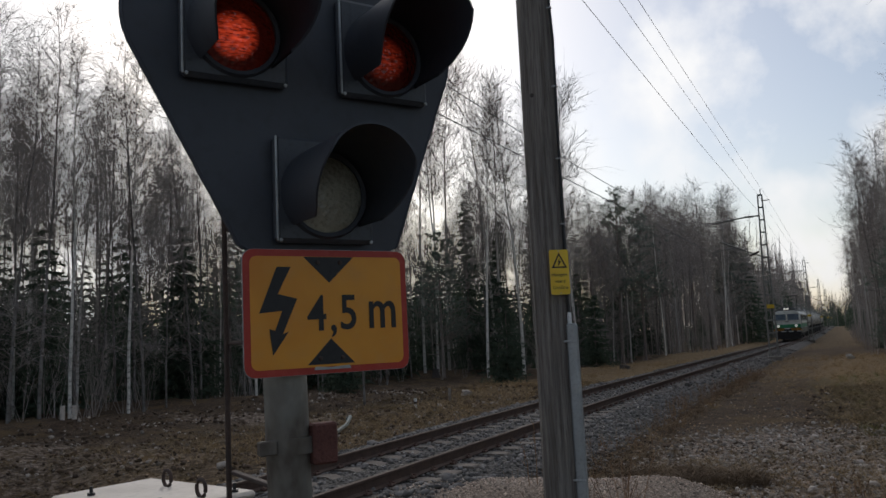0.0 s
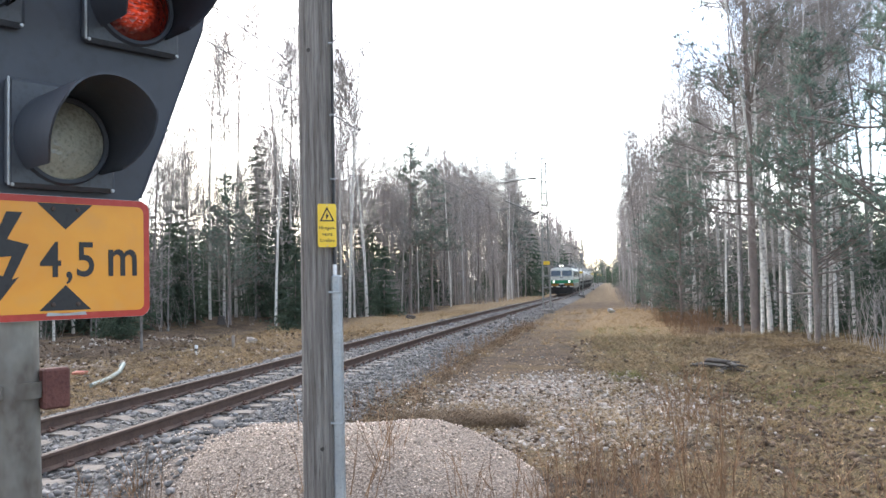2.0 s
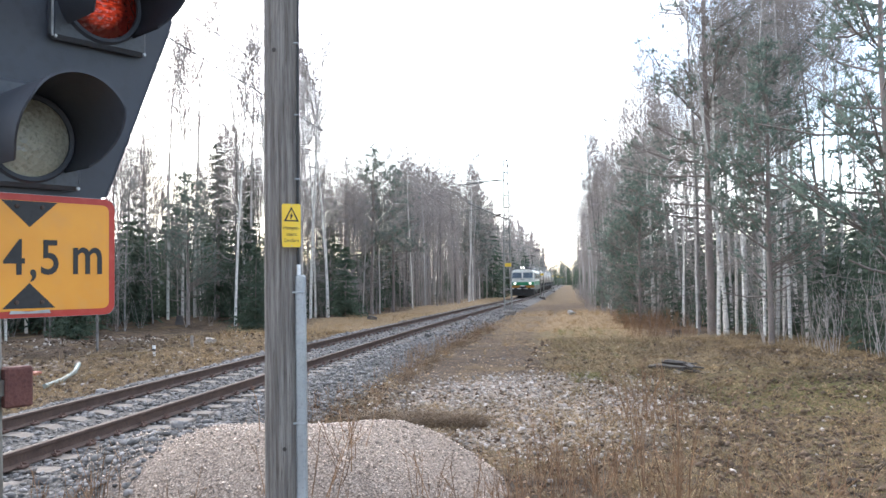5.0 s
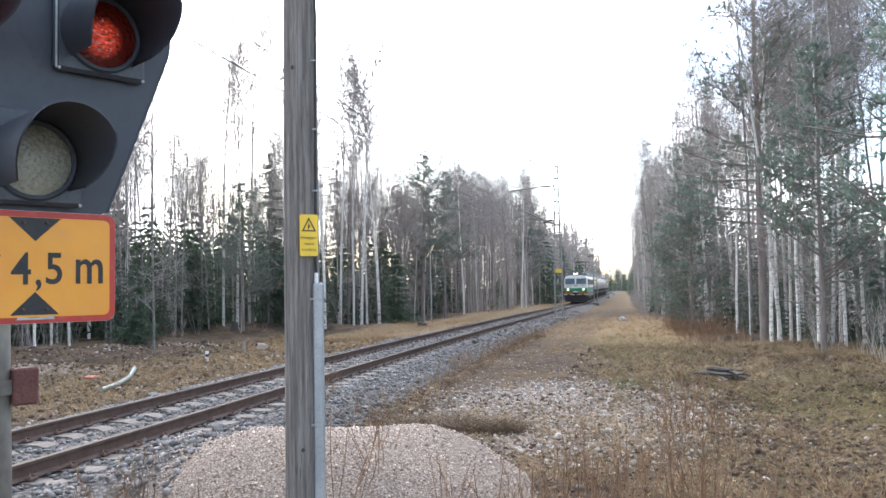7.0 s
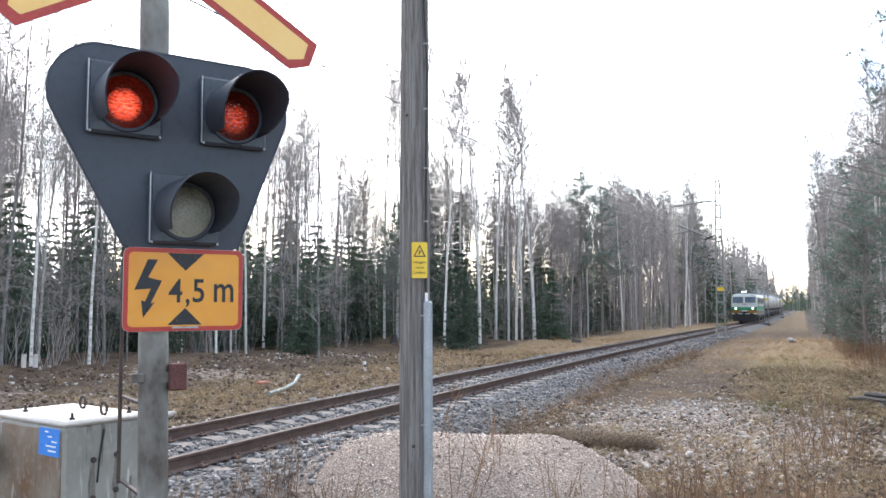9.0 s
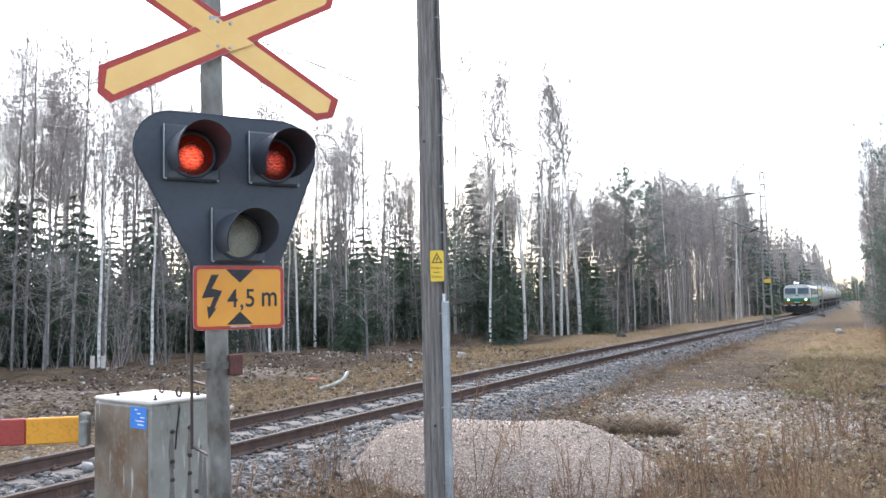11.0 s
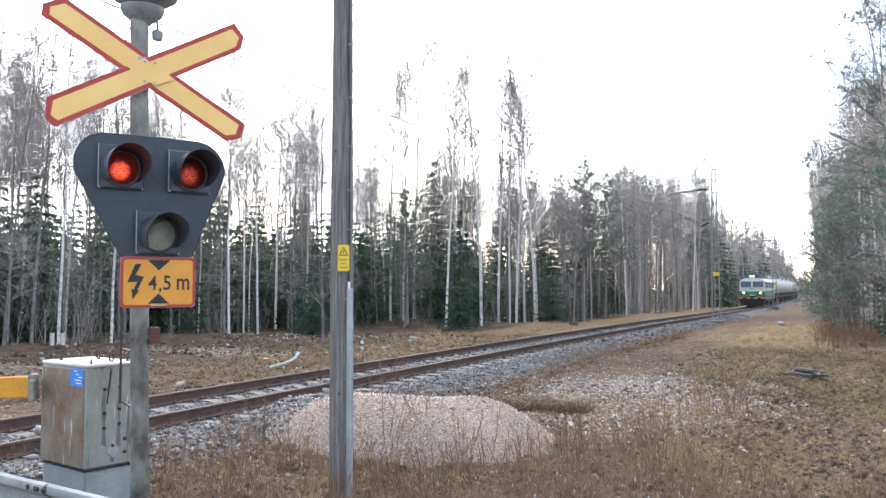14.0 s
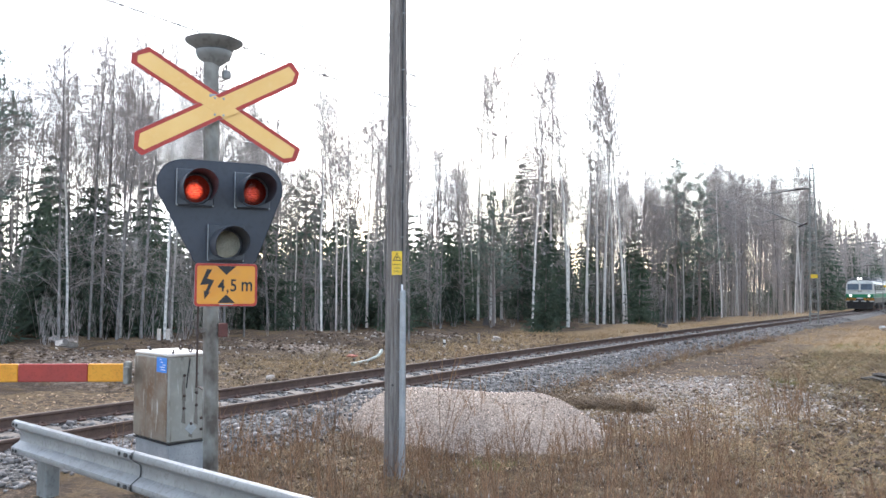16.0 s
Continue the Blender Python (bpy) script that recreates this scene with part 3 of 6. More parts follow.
def make_track():
    track = thing("railway_track", pose(TRACK_X, 0, 0), "single railway track with rusty rails on concrete sleepers in grey ballast", "railway track", kind="structure")
    prof = rail_profile()
    for sx in (-0.797, 0.797):
        r = Mesh()
        k = len(prof)
        ends = [-30.0, 10.0] + [15.0 + 5 * i for i in range(20)] + [330.0]
        vs = [(x + sx, y, z + RAIL_Z - 0.172 - float(dip(y))) for y in ends for x, z in prof]
        for e in range(len(ends) - 1):
            o = e * k
            r.add(vs[o:o + 2 * k], [((i + 1) % k, i, i + k, (i + 1) % k + k) for i in range(k) if i != 7], 0)
            r.add([vs[o + 7], vs[o + 8], vs[o + 8 + k], vs[o + 7 + k]], [(0, 1, 2, 3)], 1)
        r.add(vs[:k], [tuple(range(k))], 0)
        part("rail", r, [M["rail_side"], M["rail_top"]], track, "rusty steel rail with a worn bright top")
    sl = Mesh()
    prof2 = [(-1.3, 0.0), (1.3, 0.0), (1.3, 0.14), (1.28, 0.16), (0.45, 0.16), (0.3, 0.12), (-0.3, 0.12), (-0.45, 0.16), (-1.28, 0.16), (-1.3, 0.14)]
    sl.prism(prof2, -0.13, 0.13)
    sleeper = sl.data("sleeper", M["sleeper"])
    cl = Mesh()
    for sx in (-0.797, 0.797):
        for d in (-0.10, 0.10):
            cl.box((sx + d, 0, 0.183), (0.075, 0.12, 0.035), 0.01)
            cl.tube([(sx + d * 1.2, -0.05, 0.20), (sx + d * 0.75, 0.0, 0.225), (sx + d * 1.2, 0.05, 0.20)], 0.012, 6)
    clip = cl.data("fastening", M["clip"])
    z0 = RAIL_Z - 0.172 - 0.168
    y, i = -4.0, 0
    rest = Mesh()
    while y < 320:
        if i < 230:
            s = part("sleeper", sleeper, None, track, m=pose(random.uniform(-0.02, 0.02), y, z0 - float(dip(y)), 0, 0, random.uniform(-0.6, 0.6)))
            if i < 110:
                part("fastening", clip, None, s)
        else:
            rest.prism(prof2, y - 0.13, y + 0.13, m=Matrix.Translation((0, 0, z0 - float(dip(y)))))
        y += 0.61
        i += 1
    ob = part("far_sleepers", rest, M["sleeper"], track)
    tagged(ob, "far concrete sleepers", kind="stuff")


make_track()

r = np.random.default_rng(3)


def stones(count, x0, x1, y0, y1, size, keep=None, shapes=5, sink=0.25, power=1.0):
    x = r.uniform(x0, x1, count)
    y = y0 + (y1 - y0) * r.uniform(0, 1, count) ** power
    if keep is not None:
        ok = keep(x, y)
        x, y = x[ok], y[ok]
    s = size * r.lognormal(0, 0.35, len(x))
    z = height(x, y) + s * (0.5 - sink) * 0.7
    return np.stack([x, y, z, r.uniform(0, 6.3, len(x)), r.uniform(-0.6, 0.6, len(x)), s * r.uniform(0.7, 1.3, len(x)), s * r.uniform(0.7, 1.3, len(x)), s * r.uniform(0.5, 0.9, len(x)), r.integers(0, shapes, len(x))], -1)


def clear_of_sleepers(x, y):
    return ~((np.abs(x - TRACK_X) < 1.32) & (np.abs((y + 4.0 + 0.305) % 0.61 - 0.305) < 0.105))


scatter("ballast_stones", ROCKS, np.concatenate([stones(20000, -9.0, -3.7, -1, 26, 0.056, clear_of_sleepers, power=1.35), stones(6000, -8.9, -3.9, 26, 75, 0.085, clear_of_sleepers, shapes=2)]), M["ballast"], "grey crushed stone ballast under the track", "ballast")
scatter("heap_gravel", CHIPS, stones(15000, -5.2, 0.2, 5.4, 10.6, 0.019, lambda x, y: heap(x, y) > 0.03, sink=0.2), M["pebble"], "pale pink gravel of the heap beside the pole", "gravel")
scatter("loose_stones", ROCKS, np.concatenate([stones(16000, -3.5, 2.8, 9.3, 20, 0.048, lambda x, y: soils(x, y)[:, 0] > r.uniform(0.1, 1.05, len(x))), stones(1100, -21, -9.5, 11, 34, 0.07), stones(700, -9, 8, 3, 28, 0.05, lambda x, y: heap(x, y) < 0.03)]), M["stone_pale"], "pale stones strewn over the ground", "stones")

scatter("soil_clods", CHIPS, np.concatenate([stones(9000, -4.2, 8.5, 3.4, 16, 0.042, lambda x, y: heap(x, y) < 0.04), stones(3000, -1, 10, 16, 30, 0.055), stones(2600, 1.5, 9.5, 6, 17, 0.075), stones(2600, -21, -9.3, 10, 34, 0.09)])  , M["clod"], "dark crumbs of soil, bark and twigs", "soil")


# ---- warning signal ----
def crossing_signal():
    th = thing("crossing_signal", pose(-1.45, 1.93, 0, 0, 0, 58.7), "level crossing signal with two red lamps and yellow-red cross", "crossing signal")
    g0 = gz(-1.45, 1.93)
    m = Mesh().tube([(0.018, 0, g0 - 0.3), (-0.05, 0, 4.06)], 0.062, 28)
    post = part("post", m, M["post_stained"], th, "grey steel post with dark brown stains", smooth=True)
    part("collar", Mesh().tube([(0, 0, g0 - 0.02), (0, 0, g0 + 0.12)], 0.085, 20), M["post_grey"], post, smooth=True)
    # backboard with rounded upper corners that narrows downwards
    out = []
    for cx, cz, rr, a0, a1 in ((0.345, 3.01, 0.205, -24, 88), (-0.265, 3.01, 0.205, 92, 204)):
        for i in range(13):
            w = radians(a0 + (a1 - a0) * i / 12)
            out.append((cx + rr * math.cos(w), cz + rr * math.sin(w)))
    out += [(-0.165, 2.385), (-0.14, 2.372), (0.30, 2.372), (0.325, 2.385)]
    back = part("backboard", Mesh().prism(out, -0.072, -0.06), M["black"], th, "black backboard with rounded corners narrowing downwards")
    rim = Mesh()
    rim.tube([(x, -0.066, z) for x, z in out] + [(out[0][0], -0.066, out[0][1])], 0.008, 6, cap=False)
    part("edge", rim, M["black"], back)
    lenses = ((-0.175, 2.975, "lamp_red_lit"), (0.292, 2.975, "lamp_red_dim"), (0.08, 2.53, "lamp_clear"))
    for x, z, key in lenses:
        unit = part("lamp_housing", Mesh().box((x, -0.092, z + 0.012), (0.305, 0.036, 0.305), 0.012), M["dark_grey"], th)
        part("housing_lip", Mesh().box((x - 0.150, -0.113, z + 0.012), (0.006, 0.008, 0.30), 0.002), M["galv"], unit)
        ln = Mesh()
        prof = [(0.0, 0.034), (0.04, 0.031), (0.075, 0.022), (0.10, 0.010), (0.114, 0.0)]
        tip = Matrix.Rotation(radians(90), 4, "X")
        ln.lathe(prof, 32, (0, 0, 0), tip)
        part("lens", ln, M[key], unit, {"lamp_red_lit": "glowing red lens", "lamp_red_dim": "dimly glowing red lens", "lamp_clear": "unlit clear lens"}[key], smooth=True, m=pose(x, -0.112, z))
        bz = Mesh().lathe([(0.110, 0.0), (0.113, 0.010), (0.124, 0.012), (0.130, 0.0)], 32, (x, -0.110, z), tip)
        part("bezel", bz, M["black"], unit, smooth=True)
        # hood: a tube cut back below, thin sheet
        hd = Mesh()
        n, vs, fs = 28, [], []
        for i in range(n + 1):
            a = radians(-42 + 264 * i / n)
            reach = 0.15 + 0.165 * max(0.0, min(1.0, (math.sin(a) + 0.67) / 1.1)) ** 0.7
            for rr in (0.131, 0.137):
                for yy in (-0.11, -0.11 - reach):
                    vs.append((x + rr * math.cos(a), yy, z + rr * math.sin(a)))
        for i in range(n):
            a, b = i * 4, i * 4 + 4
            fs += [(a, a + 1, b + 1, b), (a + 2, b + 2, b + 3, a + 3), (a + 1, a + 3, b + 3, b + 1)]
        hd.add(vs, fs)
        part("hood", hd, M["black"], unit, "black sheet hood over the lamp", smooth=True)
        for bx, bz2 in ((-0.14, -0.135), (0.14, -0.135)):
            part("screw", Mesh().lathe([(0.006, 0.0), (0.005, 0.005), (0.0, 0.006)], 8, (x + bx, -0.110, z + bz2), tip), M["galv"], unit)
    # plate with the height limit
    pl = part("height_plate", Mesh().prism(rounded(-0.166, 2.018, 0.346, 2.372, 0.03), -0.088, -0.082), M["alu"], th, "yellow plate with a red border: 4,5 m under live wires")
    part("red_border", Mesh().prism(rounded(-0.165, 2.019, 0.345, 2.371, 0.03), -0.0895, -0.088), M["red"], pl, "faded red border")
    part("yellow_field", Mesh().prism(rounded(-0.146, 2.038, 0.326, 2.352, 0.02), -0.091, -0.0895), M["yellow"], pl, "weathered reflective yellow field")
    tri = Mesh().prism([(0.012, 2.351), (0.168, 2.351), (0.09, 2.277)], -0.0925, -0.091)
    part("upper_triangle", tri, M["ink"], pl)
    part("lower_triangle", Mesh().prism([(0.163, 2.045), (0.017, 2.045), (0.09, 2.117)], -0.0925, -0.091), M["ink"], pl)
    bolt = [(-0.036, 2.322), (0.008, 2.322), (-0.034, 2.246), (0.026, 2.232), (-0.021, 2.135), (-0.003, 2.141), (-0.053, 2.076), (-0.062, 2.150), (-0.046, 2.142), (-0.022, 2.199), (-0.092, 2.193)]
    bz = Mesh()
    vs = [((x + 0.033) * 0.95 - 0.066, -0.0925, z) for x, z in bolt]
    quads = [(0, 1, 2, 10), (2, 3, 9, 10), (3, 4, 8, 9), (4, 5, 6, 7), (4, 7, 8)]
    bz.add(vs, quads)
    part("lightning_arrow", bz, M["ink"], pl)
    for ch, cx, cz, wide_, high in (("4", 0.048, 2.191, 0.058, 0.101), (",", 0.100, 2.138, 0.017, 0.036), ("5", 0.147, 2.191, 0.050, 0.101), ("m", 0.259, 2.182, 0.088, 0.080)):
        me = text_mesh(ch, 0.145, bold=0.0015)
        me.materials.append(M["ink"])
        lo = [min(p.co[k] for p in me.vertices) for k in (0, 1)]
        hi = [max(p.co[k] for p in me.vertices) for k in (0, 1)]
        fit_ = Matrix.Diagonal((wide_ / (hi[0] - lo[0]), high / (hi[1] - lo[1]), 1, 1)) @ Matrix.Translation((-(lo[0] + hi[0]) / 2, -(lo[1] + hi[1]) / 2, 0))
        part("lettering", me, None, pl, m=pose(cx, -0.0925, cz, 90, 0, 0) @ fit_)
    for bx, bz2 in ((0.055, 2.062), (0.125, 2.062), (0.055, 2.335), (0.125, 2.335)):
        part("bolt", Mesh().lathe([(0.007, 0.0), (0.006, 0.005), (0.0, 0.006)], 8, (bx, -0.0925, bz2), Matrix.Rotation(radians(90), 4, "X")), M["dark_rust"], pl)
    part("chipped_edge", Mesh().prism([(0.035, 2.030), (0.15, 2.030), (0.145, 2.040), (0.09, 2.036), (0.04, 2.040)], -0.0935, -0.0915), M["alu"], pl)
    # cross of two pointed boards
    ang = math.atan2(0.752, 1.31)
    half, wide, tip = 0.775, 0.098, 0.075
    for sgn, yy in ((1, -0.115), (-1, -0.10)):
        rot = Matrix.Translation((0, 0, 3.67)) @ Matrix.Rotation(-sgn * ang, 4, "Y")

        def board(h, w, t):
            return [(-h, 0.0 - w * 0.25), (-h + t * 0.4, -w), (h - t, -w), (h, -w * 0.2), (h - t * 0.3, w), (-h + t, w)]

        b = part("cross_board", Mesh().prism(board(half, wide, tip), yy, yy + 0.006, m=rot), M["alu"], th, "pointed yellow board with a red border")
        part("red_border", Mesh().prism(board(half - 0.002, wide - 0.002, tip), yy - 0.0015, yy, m=rot), M["red"], b)
        part("yellow_field", Mesh().prism(board(half - 0.045, wide - 0.034, tip * 0.8), yy - 0.003, yy - 0.0015, m=rot), M["cross_yellow"], b)
        part("clamp", Mesh().box((0, yy + 0.035, 3.67 + 0.09 * sgn), (0.16, 0.055, 0.03), 0.006), M["galv"], b)
    rot = Matrix.Translation((0, 0, 3.67)) @ Matrix.Rotation(ang, 4, "Y")
    w = wide - 0.036
    part("yellow_middle", Mesh().prism([(-0.165, -w), (0.075, -w), (0.165, w), (-0.075, w)], -0.1195, -0.118, m=rot), M["cross_yellow"], th)
    for bx, bz2 in ((-0.035, 3.74), (0.035, 3.74), (-0.035, 3.60), (0.035, 3.60)):
        part("bolt", Mesh().lathe([(0.010, 0.0), (0.009, 0.008), (0.0, 0.009)], 8, (bx, -0.1195, bz2), Matrix.Rotation(radians(90), 4, "X")), M["galv"], th)
    # bell on top
    bell = part("bell", Mesh().lathe([(0.05, 4.03), (0.07, 4.05), (0.135, 4.10), (0.152, 4.14), (0.152, 4.155), (0.0, 4.16)], 28, (-0.03, 0, 0)), M["post_grey"], th, "grey warning bell with a wide dish", smooth=True)
    part("dish", Mesh().lathe([(0.13, 4.165), (0.17, 4.19), (0.235, 4.23), (0.24, 4.242), (0.20, 4.262), (0.0, 4.275)], 32, (-0.03, 0, 0)), M["post_grey"], bell, smooth=True)
    drop = part("clapper_box", Mesh().lathe([(0.0, 3.93), (0.03, 3.935), (0.04, 3.96), (0.038, 4.0), (0.015, 4.015), (0.0, 4.02)], 16, (0.075, -0.01, 0)), M["post_grey"], bell, smooth=True)
    part("hanger", Mesh().tube([(0.075, -0.01, 4.015), (0.072, -0.01, 4.06), (0.06, 0, 4.10)], 0.008, 8), M["cable"], drop)
    # side rod with brackets, and a rusty clamp
    rod = part("side_rod", Mesh().tube([(-0.045, 0.44, 1.30), (-0.045, 0.44, 2.78)], 0.009, 10), M["dark_rust"], th, "thin rusty rod on brackets behind the post", smooth=True)
    for z in (1.31, 1.70, 2.12, 2.5):
        part("bracket", Mesh().box((-0.03, 0.25, z), (0.022, 0.39, 0.012), 0.002), M["dark_rust"], rod)
    cl = part("clamp", Mesh().tube([(0, 0, 1.80), (0, 0, 1.845)], 0.068, 24), M["post_stained"], th, smooth=True)
    part("clamp_ear", Mesh().box((-0.085, -0.03, 1.822), (0.05, 0.03, 0.04), 0.004), M["post_stained"], cl)
    part("rusty_bracket", Mesh().box((0.075, -0.045, 1.822), (0.075, 0.05, 0.115), 0.006), M["rust"], cl, "rusty red-brown bracket")
    return th


def lens_mat(name, col, glow):
    m = mat(name, tuple(c * 0.8 for c in col), col, 14, 0.18, 0.0)
    n, l = m.node_tree.nodes, m.node_tree.links
    b = n["Principled BSDF"]
    v = n.new("ShaderNodeTexVoronoi")
    v.inputs["Scale"].default_value = 60
    tc = n.new("ShaderNodeTexCoord")
    l.new(tc.outputs["Object"], v.inputs["Vector"])
    bp = n.new("ShaderNodeBump")
    bp.inputs["Strength"].default_value, bp.inputs["Distance"].default_value = 0.8, 0.006
    l.new(v.outputs["Distance"], bp.inputs["Height"])
    l.new(bp.outputs[0], b.inputs["Normal"])
    if glow:
        ln = n.new("ShaderNodeVectorMath")
        ln.operation = "DISTANCE"
        ln.inputs[1].default_value = (-0.012, 0, -0.018)
        l.new(tc.outputs["Object"], ln.inputs[0])
        hot = n.new("ShaderNodeMapRange")
        hot.inputs["From Min"].default_value, hot.inputs["From Max"].default_value = 0.010, 0.075
        hot.inputs["To Min"].default_value, hot.inputs["To Max"].default_value = 2.9, 0.03
        l.new(ln.outputs["Value"], hot.inputs["Value"])
        ribs = n.new("ShaderNodeMapping")
        ribs.inputs["Rotation"].default_value = (0, radians(38), 0)
        ribs.inputs["Scale"].default_value = (45, 45, 190)
        l.new(tc.outputs["Object"], ribs.inputs["Vector"])
        streak = n.new("ShaderNodeTexNoise")
        streak.inputs["Scale"].default_value, streak.inputs["Detail"].default_value = 1.0, 3
        l.new(ribs.outputs[0], streak.inputs["Vector"])
        mr = n.new("ShaderNodeMapRange")
        mr.inputs["From Min"].default_value, mr.inputs["From Max"].default_value = 0.36, 0.66
        mr.inputs["To Min"].default_value, mr.inputs["To Max"].default_value = glow * 0.25, glow * 1.4
        l.new(streak.outputs["Fac"], mr.inputs["Value"])
        mu = n.new("ShaderNodeMath")
        mu.operation = "MULTIPLY"
        l.new(mr.outputs[0], mu.inputs[0])
        l.new(hot.outputs[0], mu.inputs[1])
        l.new(mu.outputs[0], b.inputs["Emission Strength"])
        b.inputs["Emission Color"].default_value = (1.0, 0.085, 0.03, 1)
    return m


M["lamp_red_lit"] = lens_mat("red_lens_lit", (0.10, 0.010, 0.007), 1.1)
M["lamp_red_dim"] = lens_mat("red_lens_dim", (0.09, 0.010, 0.007), 0.26)
M["lamp_clear"] = lens_mat("clear_lens", (0.40, 0.40, 0.33), 0)
crossing_signal()


# ---- barrier machine ----
def cabinet_mat(name, c1, c2, patch=2.6):
    """Old paint with stains, and pale and dark runs down the sides."""
    m = mat(name, c1, c2, patch, 0.5, 0.08, metal=0.15, c3=tuple(v * 1.15 for v in c1), stretch=(1, 1, 0.8), spread=0.4)
    n, l = m.node_tree.nodes, m.node_tree.links
    b = n["Principled BSDF"]
    src = b.inputs["Base Color"].links[0].from_socket
    tc = n.new("ShaderNodeTexCoord")
    mp = n.new("ShaderNodeMapping")
    mp.inputs["Scale"].default_value = (12, 12, 1.4)
    l.new(tc.outputs["Object"], mp.inputs["Vector"])
    w = n.new("ShaderNodeTexNoise")
    w.inputs["Scale"].default_value, w.inputs["Detail"].default_value = 1.6, 3
    l.new(mp.outputs[0], w.inputs["Vector"])
    for lo, hi, col in ((0.63, 0.70, (0.52, 0.51, 0.47)), (0.39, 0.31, (0.13, 0.115, 0.09))):
        rr = n.new("ShaderNodeMapRange")
        rr.inputs["From Min"].default_value, rr.inputs["From Max"].default_value = lo, hi
        l.new(w.outputs["Fac"], rr.inputs["Value"])
        x = n.new("ShaderNodeMix")
        x.data_type = "RGBA"
        x.inputs[7].default_value = (*col, 1)
        l.new(rr.outputs[0], x.inputs[0])
        l.new(src, x.inputs[6])
        src = x.outputs[2]
    l.new(src, b.inputs["Base Color"])
    return m


M["dirt_run"] = mat("dark_dirt_run", (0.15, 0.135, 0.115), (0.20, 0.18, 0.155), 9, 0.7, 0.05)
M["cabinet"] = cabinet_mat("streaked_grey_paint", (0.31, 0.30, 0.265), (0.22, 0.205, 0.175))
M["cabinet_brown"] = cabinet_mat("rust_stained_paint", (0.23, 0.195, 0.15), (0.15, 0.082, 0.042), 4.2)


def barrier():
    th = thing("barrier_machine", pose(-2.07, 2.0, 0, 0, 0, -12), "stained grey barrier drive cabinet on a plinth with a lowered boom", "barrier")
    g0 = gz(-2.2, 2.3)
    w, d, top, low = 0.665, 0.42, 1.585, 0.80
    # local x runs to the left from the near corner, y away
    body = part("cabinet", Mesh().box((-w / 2, d / 2, (top + low) / 2 - 0.01), (w, d, top - low - 0.03), 0.015), M["cabinet"], th, "grey paint stained brown with pale runs")
    lid = Mesh()
    lid.box((-w / 2, d / 2, top - 0.012), (w + 0.012, d + 0.012, 0.03), 0.012)
    part("lid", lid, M["cabinet_white"], body, "dirty white painted lid", smooth=True)
    part("plinth", Mesh().box((-w / 2, d / 2, (low + g0) / 2 - 0.1), (w - 0.03, d - 0.03, low - g0 + 0.2 - 0.01), 0.01), M["galv"], th)
    part("seam", Mesh().box((-w / 2, d / 2, low - 0.003), (w + 0.004, d + 0.004, 0.012), 0.002), M["ink"], th)
    part("front_panel", Mesh().box((-w / 2, -0.003, (top + low) / 2 - 0.012), (w - 0.03, 0.012, top - low - 0.06), 0.004), M["cabinet_brown"], body, "front panel stained rusty brown")
    st = part("sticker", Mesh().box((-0.11, -0.0115, 1.485), (0.185, 0.004, 0.13), 0.001), M["blue"], body, "blue notice sticker with unreadable white lines")
    for i, (x, ww) in enumerate(((-0.13, 0.03), (-0.10, 0.04), (-0.06, 0.05), (-0.09, 0.09), (-0.08, 0.07))):
        part("text_bar", Mesh().box((x, -0.0142, 1.533 - 0.022 * i), (ww, 0.0012, 0.007)), M["white"], st)
    for x, y in ((-0.07, 0.24), (-0.40, 0.32)):
        tor = Mesh()
        pts = [(x + 0.026 * math.cos(a), y, top + 0.034 + 0.03 * math.sin(a)) for a in np.linspace(0, 2 * math.pi, 17)]
        tor.tube(pts, 0.007, 8, cap=False)
        part("lifting_ring", tor, M["dark_rust"], body, "steel lifting ring", smooth=True)
    for x, y in ((-0.04, 0.06), (-0.04, 0.36), (-0.52, 0.08)):
        part("lid_bolt", Mesh().lathe([(0.014, top), (0.014, top + 0.012), (0.007, top + 0.014), (0.006, top + 0.035), (0.0, top + 0.036)], 10, (x, y, 0)), M["ink"], body)
    for y, z in ((0.15, 1.39), (0.15, 1.21), (0.15, 1.10), (0.27, 1.40), (0.27, 1.23), (0.27, 1.12), (0.22, 0.96), (0.32, 1.0), (0.32, 0.9)):
        part("side_bolt", Mesh().lathe([(0.014, 0), (0.012, 0.012), (0.0, 0.014)], 8, (0.0, y, z), Matrix.Rotation(radians(90), 4, "Y")), M["dark_rust"], body)
    for y, z, ln in ((0.15, 1.38, 0.20), (0.27, 1.39, 0.16), (0.15, 1.20, 0.22), (0.27, 1.22, 0.26), (0.22, 0.95, 0.10), (0.35, 1.28, 0.3), (0.38, 1.20, 0.26)):
        part("dirt_run", Mesh().prism([(-0.022, z - ln), (0.018, z - ln - 0.02), (0.006, z), (-0.006, z)], 0, 0.0012, m=Matrix.Translation((0.0004, y, 0)) @ Matrix.Rotation(radians(90), 4, "Z")), M["dirt_run"], body, "dark dirt run under a bolt")
    part("side_hinge_line", Mesh().tube([(0.004, 0.20, 1.53), (0.004, 0.18, 1.40), (0.004, 0.17, 1.28)], 0.005, 6), M["ink"], body)
    part("inspection_plate", Mesh().box((0.003, 0.22, 0.92), (0.006, 0.08, 0.08), 0.002, m=Matrix.Rotation(radians(45), 4, "X")), M["galv"], body)
    return th


